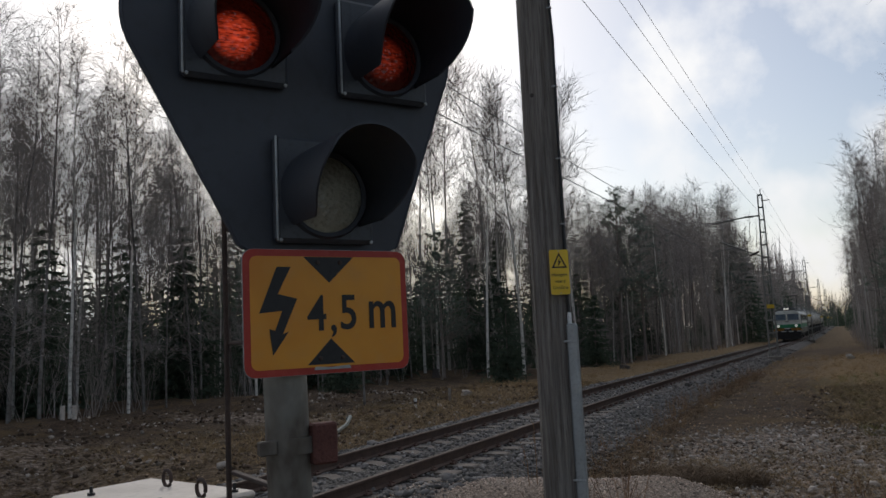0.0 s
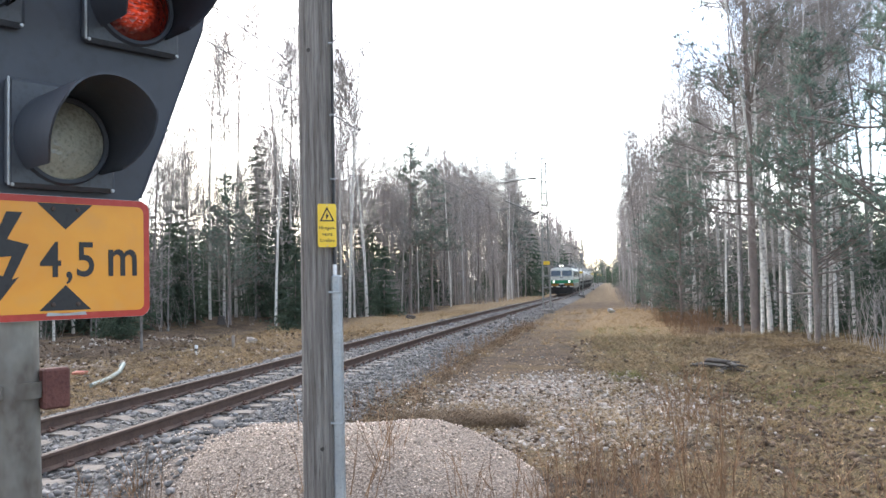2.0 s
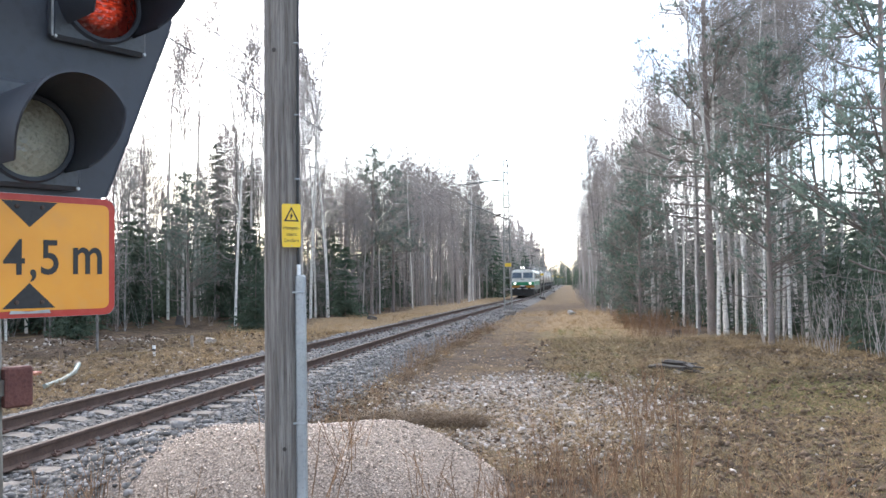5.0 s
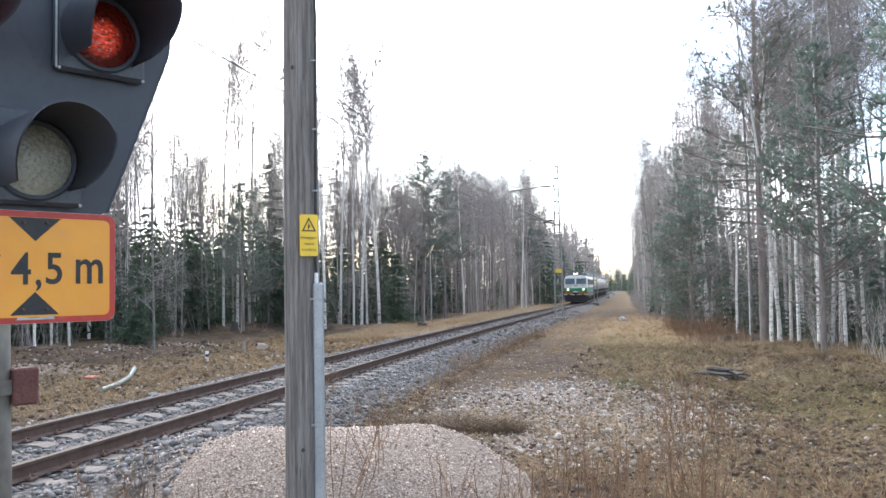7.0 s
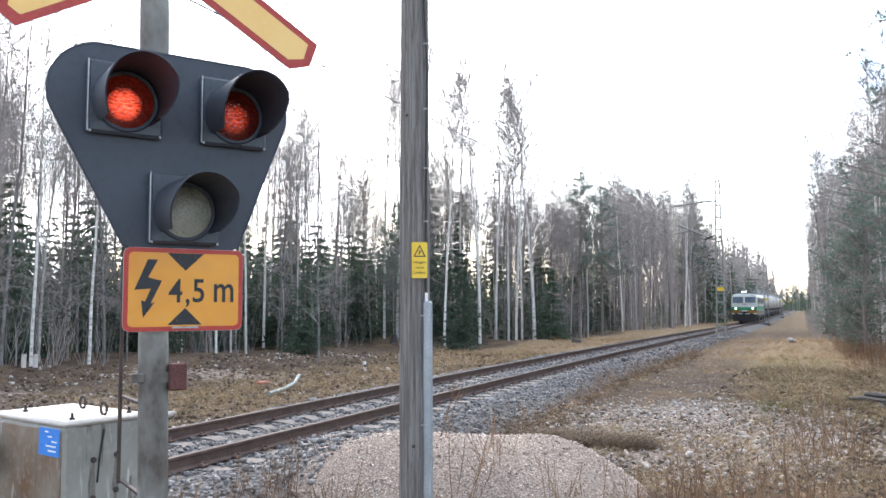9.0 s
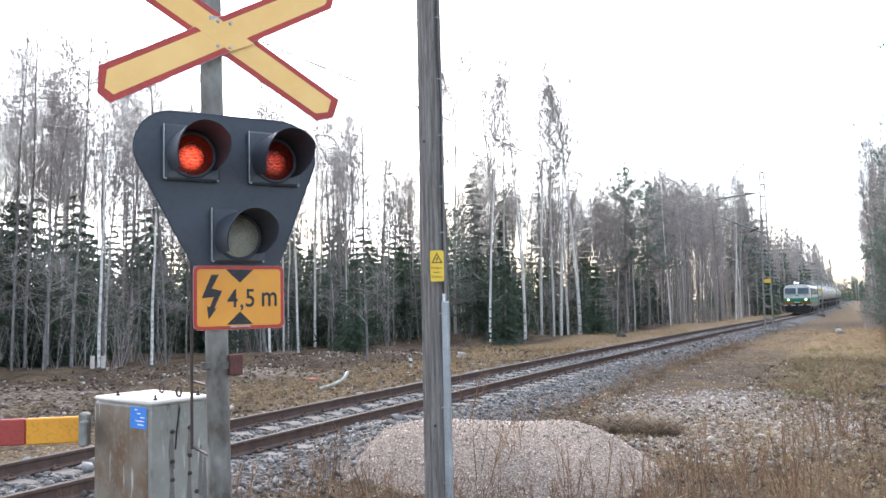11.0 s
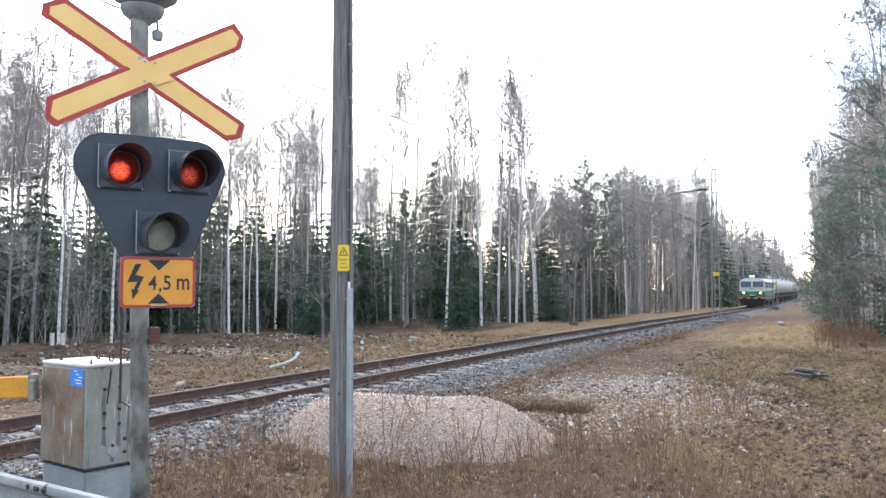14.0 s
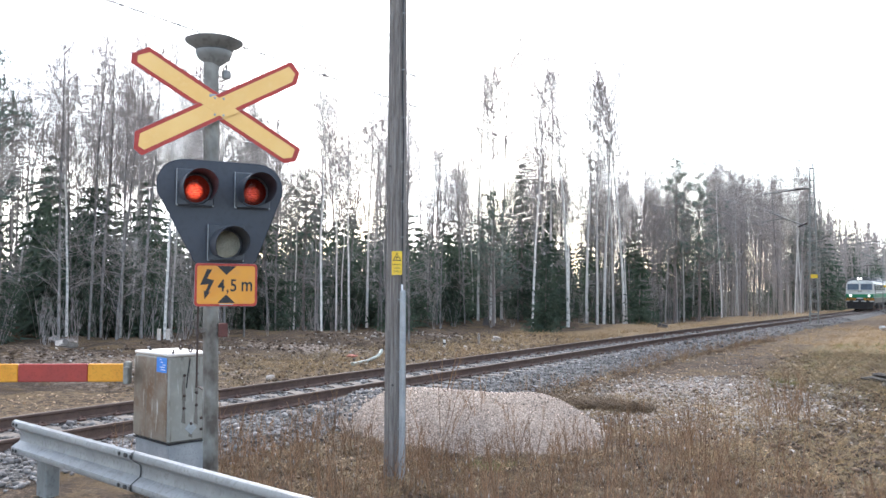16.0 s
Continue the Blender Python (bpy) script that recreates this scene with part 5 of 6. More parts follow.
NAMED = [(BIRCH[1], -22.3, 18.2, 12.3), (GREY[1], -21.6, 20.6, 12.9), (BIRCH[3], -23.2, 21.4, 12.9), (GREY[3], -24, 29, 14.0), (BIRCH[2], -22.5, 27.6, 14.0), (BIRCH[0], -24, 31.6, 15.2), (TALL[1], -27, 37, 16.4), (GREY[0], -16.2, 26.0, 12.3),
         (TALL[0], -22, 42, 17.6), (TALL[1], -21.6, 42.9, 16.4), (TALL[2], -21.4, 44, 18.2), (TALL[3], -20.4, 41.2, 14.8), (TALL[0], -17.2, 40, 14.7), (TALL[1], -18.3, 45, 17), (TALL[2], -19.1, 46, 18.1), (TALL[3], -16.3, 43, 16), (TALL[0], -17.2, 48, 17.8),
         (TALL[1], -15.7, 46.2, 15.2), (TALL[2], -14.8, 45, 16.3), (TALL[3], -15.3, 50, 17.3), (TALL[0], -16.6, 51.4, 16.5), (TALL[1], -30.9, 38, 14.4), (TALL[2], -29.6, 41, 14.8), (TALL[3], -29, 44, 15.2), (TALL[0], -26.2, 39, 15.4),
         (SPRUCE[2], -14.3, 35.5, 4.3), (SPRUCE[2], -17.6, 43, 5.5), (SPRUCE[2], -13.6, 48, 4.6), (SPRUCE[2], -21.6, 33, 4.2), (SPRUCE[0], -20.2, 44.5, 10.5), (SPRUCE[1], -19.0, 46, 9.5), (SPRUCE[0], -16.0, 53, 6.5), (SPRUCE[3], -22.5, 62, 14), (PINE[1], -15.5, 62, 13.5), (PINE[1], -14.6, 66, 12.5), (SPRUCE[1], -17.5, 58, 9),
         (PINE[0], 4.9, 29.4, 16), (PINE[2], 7.0, 18.9, 11.0), (PINE[2], 5.35, 22.6, 8.3), (PINE[2], 3.9, 47, 10), (PINE[3], 3.2, 39, 7.0), (PINE[3], 2.9, 46, 6.0), (BIRCH[2], 5.3, 28.6, 14.6), (BIRCH[3], 5.05, 28.9, 14.0), (BIRCH[1], 4.4, 44.5, 15.2), (BIRCH[3], 4.2, 48, 15.2), (BIRCH[0], 9.8, 39, 17.5), (BIRCH[1], 8.9, 34.8, 16.4), (BIRCH[2], 9.3, 35.6, 16.4), (BIRCH[4], 9.6, 33, 16.4), (GREY[2], 8.2, 27.6, 14.0), (GREY[0], 4.75, 31.2, 15.2), (BIRCH[0], 11.6, 37, 16.4), (BIRCH[3], 12.6, 38, 15.2), (BIRCH[4], 7.6, 37, 16.4), (BIRCH[1], 2.9, 62, 15), (BIRCH[3], 2.6, 74, 15), (GREY[1], 2.5, 68, 14.5), (BIRCH[0], 6.6, 32.5, 15),
         (SPRUCE[2], 8.9, 28.9, 3.2), (SPRUCE[2], 3.2, 43, 3.4), (SPRUCE[2], 7.9, 31.5, 3.8), (SPRUCE[2], 3.6, 50, 4.2)]
for kind, x, y, h in NAMED:
    plant(kind, x, y, h, lean=random.uniform(-1.5, 1.5))

taken = [(x, y) for _, x, y, _ in NAMED]


def fill(count, pick, spot, gap):
    made, tries = 0, 0
    while made < count and tries < count * 30:
        tries += 1
        x, y = spot()
        if all((x - a) ** 2 + (y - b) ** 2 > gap * gap for a, b in taken):
            taken.append((x, y))
            kind, h = pick(x, y)
            plant(kind, x, y, h, lean=random.uniform(-2.5, 2.5))
            made += 1


def left_spot(y0, y1, depth, skew=1.5):
    def f():
        y = y0 + (y1 - y0) * random.random() ** 1.15
        return float(left_edge(y)) - 0.3 - depth * random.random() ** skew, y
    return f


def right_spot(y0, y1, depth, skew=1.4):
    def f():
        y = y0 + (y1 - y0) * random.random() ** 1.2
        return float(right_edge(y)) + 0.2 + depth * random.random() ** skew, y
    return f


def left_pick(x, y):
    k = random.random()
    deep = float(left_edge(y)) - x
    tall = float(np.interp(y, [30, 37, 64, 100], [0.97, 0.88, 0.9, 1.34]))
    if k < (0.10 if y < 52 else 0.05) and deep > 1.5:
        return random.choice(SPRUCE), random.uniform(4.0, 7.5) * tall
    if k < (0.14 if y < 45 else 0.08):
        return random.choice(PINE[1:3]), random.uniform(9, 11.5) * tall
    return random.choice(BIRCH if random.random() < 0.3 else GREY), random.uniform(10.5, 15) * tall


def right_pick(x, y):
    k = random.random()
    if k < 0.12 and x > right_edge(y) + 1:
        return SPRUCE[2], random.uniform(2.5, 4.5)
    if k < 0.03:
        return PINE[2], random.uniform(7, 9)
    return random.choice(BIRCH if random.random() < 0.8 else GREY), random.uniform(11, 14.5)


fill(175, left_pick, left_spot(6, 62, 18), 0.7)
fill(115, left_pick, left_spot(52, 125, 9, 1.2), 0.5)
fill(16, lambda x, y: (random.choice(BIRCH), random.uniform(10, 13)), right_spot(25, 42, 7), 0.5)
fill(20, right_pick, right_spot(23, 60, 12), 0.9)
fill(52, right_pick, right_spot(44, 125, 6, 1.2), 0.5)


def low_tree(seed, h, twigs, wide=0.010):
    """A lighter tree for the depth of the woods."""
    q = np.random.default_rng(seed)
    m, tw = Mesh(), []
    m.tube([(0, 0, -0.2), (q.normal(0, 0.1), q.normal(0, 0.1), h * 0.5), (q.normal(0, 0.2), q.normal(0, 0.2), h)], [0.0048 * h, 0.0036 * h, 0.01], 5, cap=False)
    for b in range(twigs):
        t = q.uniform(0.25, 0.97)
        a = q.uniform(0, 6.28)
        ln = (0.3 + (1 - t) * 2.2) * q.uniform(0.5, 1.1)
        p = np.array([0, 0, t * h])
        e = p + np.array([math.cos(a), math.sin(a), q.uniform(0.7, 1.6)]) * ln * 0.6
        m.tube([p, e], [0.012, 0.005], 3, cap=False)
        for _ in range(7):
            c = p + (e - p) * q.uniform(0.2, 1)
            w = q.normal(0, wide, 3)
            tw += [c - w, c + w, c + q.normal(0, 0.35, 3) * ln * 0.7 + [0, 0, 0.3 * ln]]
    v, f = np.array(m.v), np.array(m.f)
    k = len(v)
    return np.concatenate([v, np.array(tw)]), np.concatenate([f[:, [0, 1, 2]], f[:, [0, 2, 3]], k + np.arange(len(tw)).reshape(-1, 3)])


def spots(count, fn, first=0, grow=1.0):
    out = []
    for _ in range(count):
        x, y = fn()
        s = random.uniform(0.75, 1.2) * grow
        out.append((x, y, gz(x, y), random.uniform(0, 6.28), random.uniform(-0.04, 0.04), s, s, s, first + random.randrange(3)))
    return np.array(out)


def far_close():
    """The woods that close the view at the far end of the line."""
    y = 130 + 270 * random.random()
    if y > 320:
        return random.uniform(-34, 24), y
    return (float(left_edge(y)) - 10 * random.random(), y) if random.random() < 0.5 else (float(right_edge(y)) + 10 * random.random(), y)


LOW = [low_tree(200 + i, 12 + i, 36) for i in range(3)] + [low_tree(210 + i, 12.5 + i, 34, 0.019) for i in range(3)]


def deep_left():
    y = random.uniform(2, 420)
    if y > 325:
        return random.uniform(-40, 10), y
    near = y < 70
    return float(left_edge(y)) - (4 + 36 * random.random() ** 1.2 if near else random.uniform(0.5, 22)), y


def deep_right():
    y = random.uniform(24, 420)
    if y > 325:
        return random.uniform(-15, 30), y
    return float(right_edge(y)) + (3 + 28 * random.random() ** 1.2 if y < 80 else random.uniform(0.2, 18)), y


def mid_left():
    y = random.uniform(72, 190)
    return float(left_edge(y)) - 7 * random.random(), y


def mid_right():
    y = random.uniform(46, 150)
    return float(right_edge(y)) + 0.3 + 6 * random.random(), y


def end_left():
    y = random.uniform(118, 330)
    return float(left_edge(y)) - 7 * random.random(), y


def end_close():
    return random.uniform(-16, 6), random.uniform(338, 430)


def back_left():
    y = random.uniform(12, 115)
    return float(left_edge(y)) - 18 - 30 * random.random(), y


def dark_right():
    y = random.uniform(20, 95)
    return float(right_edge(y)) + 5 + 24 * random.random(), y


scatter("far_bare_woods", LOW, np.concatenate([spots(270, deep_left), spots(210, deep_left, 3, 0.85), spots(190, back_left, 3, 0.9), spots(70, deep_right), spots(150, dark_right, 3, 0.7), spots(150, mid_left, 3, 1.05), spots(80, mid_right, 3, 1.0), spots(190, far_close, 3, 1.1), spots(190, end_left, 3, 1.4)]), M["twig"], "deep woods of leafless grey trees", "woods")


def under_left():
    y = 5 + 150 * random.random() ** 1.4
    return float(left_edge(y)) - 14 * random.random() ** 1.3 + 0.4, y


def under_right():
    y = 20 + 120 * random.random() ** 1.4
    return float(right_edge(y)) + 9 * random.random() ** 1.2 - 0.5, y


def low_spruce(seed, h):
    q = np.random.default_rng(seed)
    tris = []
    for i in range(int(h * 1.8)):
        t = 0.05 + 0.94 * i / (h * 1.8)
        for _ in range(5):
            a = q.uniform(0, 6.28)
            ln = (0.2 * h * (1 - t) ** 0.8 + 0.1) * q.uniform(0.6, 1.1)
            out = np.array([math.cos(a), math.sin(a), -0.25])
            for u in (0.2, 0.5, 0.8):
                tris.append(blades(np.array([0, 0, t * h]) + out * ln * u, out, 2, ln * 0.6, 0.11, q, 0.2))
    v = np.concatenate(tris).reshape(-1, 3)
    return v, np.arange(len(v)).reshape(-1, 3)


LOWS = [low_spruce(300 + i, 7.5 + 1.5 * i) for i in range(3)]
def dark_left():
    y = random.uniform(-4, 84)
    return float(left_edge(y)) - 3.5 - 26 * random.random(), y


def young(count, fn):
    """Young spruces under the edge of the woods."""
    p = spots(count, fn)
    p[:, 5:8] *= np.random.default_rng(9).uniform(0.22, 0.5, count)[:, None]
    p[:, 0] += np.where(p[:, 0] < -8, -2.5, 1.5)
    return p


scatter("far_spruce_woods", LOWS, np.concatenate([spots(430, dark_left, 0, 0.72), spots(170, back_left, 0, 0.85), spots(30, deep_left), young(150, under_left), young(150, under_right), spots(270, dark_right, 0, 0.75), spots(30, deep_right), spots(150, far_close), spots(70, end_left, 0, 1.3), spots(60, end_close, 0, 1.0)]), M["spruce"], "deep woods of dark green spruces", "woods")

# the lineside hedge of small bare bushes, young trees and saplings under the woods
def sapling(seed, h, stems):
    q = np.random.default_rng(seed)
    m = Mesh()
    for _ in range(stems):
        a = q.uniform(0, 6.28)
        o = np.array([math.cos(a), math.sin(a), 0])
        l2 = h * q.uniform(0.5, 1)
        b = o * q.uniform(0, 0.12)
        e = b + o * l2 * q.uniform(0.08, 0.4) + [0, 0, l2]
        mid = (b + e) / 2 + q.normal(0, 0.03, 3) * h
        m.tube([b - [0, 0, 0.05], mid, e], [0.006 * h ** 0.5, 0.004 * h ** 0.5, 0.002], 3, cap=False)
        for _ in range(5):
            c = b + (e - b) * q.uniform(0.35, 0.95)
            m.tube([c, c + (o * q.uniform(-0.4, 0.8) + q.normal(0, 0.25, 3) + [0, 0, 0.7]) * l2 * 0.22], [0.003 * h ** 0.5, 0.0015], 3, cap=False)
    v, f = np.array(m.v), np.array(m.f)
    return v, np.concatenate([f[:, [0, 1, 2]], f[:, [0, 2, 3]]])


SAP = [sapling(400 + i, 2.6, 5) for i in range(3)]


scatter("undergrowth", SAP, np.concatenate([spots(430, under_left), spots(330, under_right)]), M["twig"], "thin bare undergrowth at the edge of the woods", "undergrowth")
for kinds in (BIRCH, GREY, TALL, SPRUCE, PINE):
    for th, _ in kinds:
        for o in (*th.children_recursive, th):
            bpy.data.objects.remove(o)


# ---- train ----
M["cream"] = mat("dirty_cream_paint", (0.80, 0.81, 0.75), (0.70, 0.71, 0.66), 0.8, 0.5, 0.02, c3=(0.38, 0.38, 0.34))
M["green_paint"] = mat("green_paint", (0.02, 0.26, 0.11), (0.03, 0.22, 0.10), 0.8, 0.45, 0.02, c3=(0.03, 0.18, 0.09))
M["under"] = mat("grimy_underframe", (0.035, 0.033, 0.032), (0.06, 0.055, 0.05), 1.2, 0.85, 0.1)
M["loco_grey"] = mat("dirty_grey_skirt", (0.16, 0.15, 0.13), (0.22, 0.20, 0.17), 0.8, 0.7, 0.04)
M["roof_grey"] = mat("dark_roof", (0.10, 0.10, 0.10), (0.15, 0.15, 0.145), 0.9, 0.7, 0.05)
M["window"] = mat("train_window_glass", (0.08, 0.10, 0.115), (0.11, 0.13, 0.15), 0.5, 0.08, 0.0)
M["tank"] = mat("grimy_white_tank", (0.55, 0.53, 0.48), (0.38, 0.35, 0.31), 0.7, 0.55, 0.03, c3=(0.25, 0.22, 0.19), stretch=(1, 1, 0.5))
M["headlamp"] = mat("lit_headlamp", (0.9, 0.9, 0.85), (0.9, 0.9, 0.85), 5, 0.3, 0.0, emit=(1.0, 0.93, 0.8, 2.5))
TRAIN_Y = 106.0
BASE = RAIL_Z - float(dip(TRAIN_Y + 6))


def wheelset(th, y):
    b = part("wheelset", Mesh().tube([(-0.75, y, 0.55), (0.75, y, 0.55)], 0.09, 10), M["under"], th)
    for s in (-1, 1):
        part("wheel", Mesh().lathe([(0.0, -0.07), (0.55, -0.07), (0.58, 0.0), (0.55, 0.06), (0.0, 0.07)], 20, (s * 0.78, y, 0.56), Matrix.Rotation(radians(90), 4, "Y")), M["under"], b, smooth=True)


def locomotive():
    th = thing("locomotive", pose(TRACK_X, TRAIN_Y, BASE), "cream and green electric locomotive with lit headlamps on the track", "locomotive")
    L, W = 18.0, 1.52
    prof = [(-W, 1.05), (W, 1.05), (W, 2.75), (W - 0.06, 3.15), (W - 0.22, 3.42), (W - 0.6, 3.58), (-W + 0.6, 3.58), (-W + 0.22, 3.42), (-W + 0.06, 3.15), (-W, 2.75)]
    body = Mesh()
    k = len(prof)
    vs, fs = [], []
    # sloped windscreen: the front leans back above the lamps
    for y, sc in ((0.0, 0.965), (0.35, 1.0), (L - 0.35, 1.0), (L, 0.965)):
        for x, z in prof:
            back = 0.0 if (y > 1) else max(0, z - 2.1) * 0.16
            vs.append((x * sc, y + back, z))
    for s in range(3):
        fs += [((i + 1) % k + s * k, i + s * k, i + s * k + k, (i + 1) % k + s * k + k) for i in range(k)]
    fs += [tuple(range(k)), tuple(range(3 * k, 4 * k))]
    body.add(vs, fs)
    bd = part("body", body, M["cream"], th, "dirty cream painted body")
    part("roof", Mesh().box((0, L / 2 + 0.4, 3.62), (2.3, L - 1.2, 0.12), 0.04), M["roof_grey"], th, "dark grey roof")
    part("roof_cap", Mesh().box((0, 0.55, 3.56), (2.5, 0.5, 0.1), 0.04), M["roof_grey"], th)
    part("front_band", Mesh().box((0, 0.0, 1.72), (2.96, 0.06, 0.42), 0.02), M["green_paint"], bd, "green band across the front")
    for s in (-1, 1):
        part("side_band", Mesh().box((s * 1.525, L / 2, 1.74), (0.02, L - 0.3, 0.46), 0.004), M["green_paint"], bd, "green band along the side")
        part("skirt", Mesh().box((s * 1.50, L / 2, 1.18), (0.06, L - 0.2, 0.62), 0.01), M["loco_grey"], bd, "dirty grey lower side")
        for i in range(5):
            part("side_stripe", Mesh().box((s * 1.53, L / 2 + 0.6, 2.02 + i * 0.26), (0.014, L - 3.4, 0.05), 0.003), M["loco_grey"], bd)
        for i in range(7):
            w = part("side_window", Mesh().box((s * 1.535, 2.6 + i * 2.1, 2.72), (0.03, 0.95, 0.62), 0.02), M["window"], bd, "dark side window")
            part("window_frame", Mesh().box((s * 1.53, 2.6 + i * 2.1, 2.72), (0.026, 1.07, 0.74), 0.02), M["loco_grey"], w)
        part("cab_door", Mesh().box((s * 1.53, 1.5, 2.2), (0.03, 0.7, 1.9), 0.02), M["loco_grey"], bd, "grey cab door")
        part("cab_side_window", Mesh().box((s * 1.53, 0.72, 2.75), (0.03, 0.55, 0.72), 0.02), M["window"], bd)
        part("handrail", Mesh().tube([(s * 1.56, 1.05, 1.3), (s * 1.56, 1.05, 2.9)], 0.02, 6), M["galv"], bd)
    for s in (-1, 1):
        w = part("windscreen", Mesh().box((s * 0.71, 0.075, 2.80), (1.22, 0.05, 0.72), 0.03, m=Matrix.Rotation(radians(-9), 4, "X")), M["window"], bd, "large windscreen pane")
        fr = Mesh()
        for dx, dz, sx, sz in ((0, 0.40, 1.36, 0.08), (0, -0.40, 1.36, 0.08), (0.65, 0, 0.08, 0.8), (-0.65, 0, 0.08, 0.8)):
            fr.box((s * 0.71 + dx, 0.065 + 0.16 * dz, 2.80 + dz), (sx, 0.06, sz), 0.01)
        part("windscreen_frame", fr, M["cream"], w)
        part("wiper", Mesh().tube([(s * 0.45, 0.10, 3.12), (s * 0.38, 0.04, 2.75)], 0.02, 5), M["ink"], w)
        hl = part("headlamp", Mesh().lathe([(0.0, 0.05), (0.10, 0.045), (0.13, 0.0)], 16, (s * 0.98, -0.03, 1.75), Matrix.Rotation(radians(90), 4, "X")), M["headlamp"], bd, "lit headlamp", smooth=True)
        part("lamp_ring", Mesh().lathe([(0.13, 0.0), (0.15, 0.05), (0.19, 0.04), (0.20, 0.0)], 16, (s * 0.98, -0.03, 1.75), Matrix.Rotation(radians(90), 4, "X")), M["green_paint"], hl, smooth=True)
        tl = part("top_lamp", Mesh().lathe([(0.0, 0.05), (0.09, 0.045), (0.12, 0.0)], 14, (s * 0.16, 0.20, 3.78), Matrix.Rotation(radians(90), 4, "X")), M["headlamp"], bd, "lit lamp above the windscreens", smooth=True)
        part("lamp_case", Mesh().box((s * 0.16, 0.38, 3.78), (0.3, 0.34, 0.3), 0.05), M["roof_grey"], tl)
        part("buffer", Mesh().lathe([(0.0, 0.55), (0.22, 0.54), (0.23, 0.5), (0.10, 0.46), (0.10, 0.0)], 16, (s * 0.87, 0.05, 0.98), Matrix.Rotation(radians(90), 4, "X")), M["under"], th, "round buffer", smooth=True)
        part("roof_box", Mesh().box((s * 0.72, 0.95, 3.72), (0.5, 0.6, 0.26), 0.06), M["roof_grey"], th)
    em = Mesh().prism([(-0.20, 2.32), (-0.02, 2.32), (-0.06, 2.20), (-0.12, 2.20)], -0.012, 0.0)
    em.prism([(0.02, 2.32), (0.20, 2.32), (0.20, 2.26), (0.06, 2.20)], -0.012, 0.0)
    part("emblem", em, M["loco_grey"], bd, "small dark emblem")
    part("number_bar", Mesh().box((0, -0.035, 1.44), (0.62, 0.02, 0.12), 0.004), M["white"], bd)
    beam = part("buffer_beam", Mesh().box((0, 0.05, 1.33), (2.98, 0.14, 0.36), 0.02), M["ink"], th, "black beam with yellow slanting stripes")
    for i in range(16):
        x = -1.42 + i * 0.19
        if abs(x) > 0.34:
            sk = 0.11 * (1 if x < 0 else -1)
            part("stripe", Mesh().prism([(x - 0.04 - sk, 1.17), (x + 0.045 - sk, 1.17), (x + 0.045 + sk, 1.49), (x - 0.04 + sk, 1.49)], -0.028, -0.02), M["boom_yellow"], beam)
    part("snowplough", Mesh().prism([(-1.35, 0.18), (1.35, 0.18), (1.45, 1.1), (-1.45, 1.1)], 0.10, 0.35), M["under"], th, "dark plough under the front")
    part("coupler", Mesh().box((0, -0.1, 1.0), (0.3, 0.5, 0.36), 0.05), M["under"], th)
    part("hose", Mesh().tube([(0.3, 0, 1.1), (0.34, -0.12, 0.8), (0.3, -0.05, 0.55)], 0.04, 6), M["under"], th)
    for c in (4.2, 13.8):
        part("bogie", Mesh().box((0, c, 0.72), (2.5, 4.2, 0.42), 0.05), M["under"], th)
        for d in (-1.5, 0, 1.5):
            wheelset(th, c + d)
    part("tank_box", Mesh().box((0, 9.0, 0.72), (2.6, 3.4, 0.6), 0.05), M["under"], th)
    # roof gear and a raised pantograph
    for y, h in ((2.6, 0.35), (5.0, 0.25), (8.2, 0.3), (11.5, 0.3), (14.0, 0.28)):
        part("roof_gear", Mesh().box((0, y, 3.68 + h / 2), (1.5, 1.1, h), 0.06), M["roof_grey"], th)
    for y in (3.6, 6.4, 10, 13):
        part("roof_insulator", Mesh().lathe([(0.06, 0), (0.11, 0.08), (0.07, 0.16), (0.11, 0.24), (0.06, 0.32)], 10, (0.5, y, 3.68)), M["insulator"], th)
    pg = part("pantograph", Mesh().tube([(-0.4, 15.0, 3.85), (-0.5, 16.4, 4.75), (-0.5, 15.2, 5.72)], 0.035, 6), M["under"], th, "raised pantograph")
    part("pantograph_arm", Mesh().tube([(0.4, 15.0, 3.85), (0.5, 16.4, 4.75), (0.5, 15.2, 5.72)], 0.035, 6), M["under"], pg)
    part("contact_bow", Mesh().tube([(-0.95, 15.2, 5.6), (-0.6, 15.2, 5.78), (0.6, 15.2, 5.78), (0.95, 15.2, 5.6)], 0.035, 6), M["under"], pg)
    return th


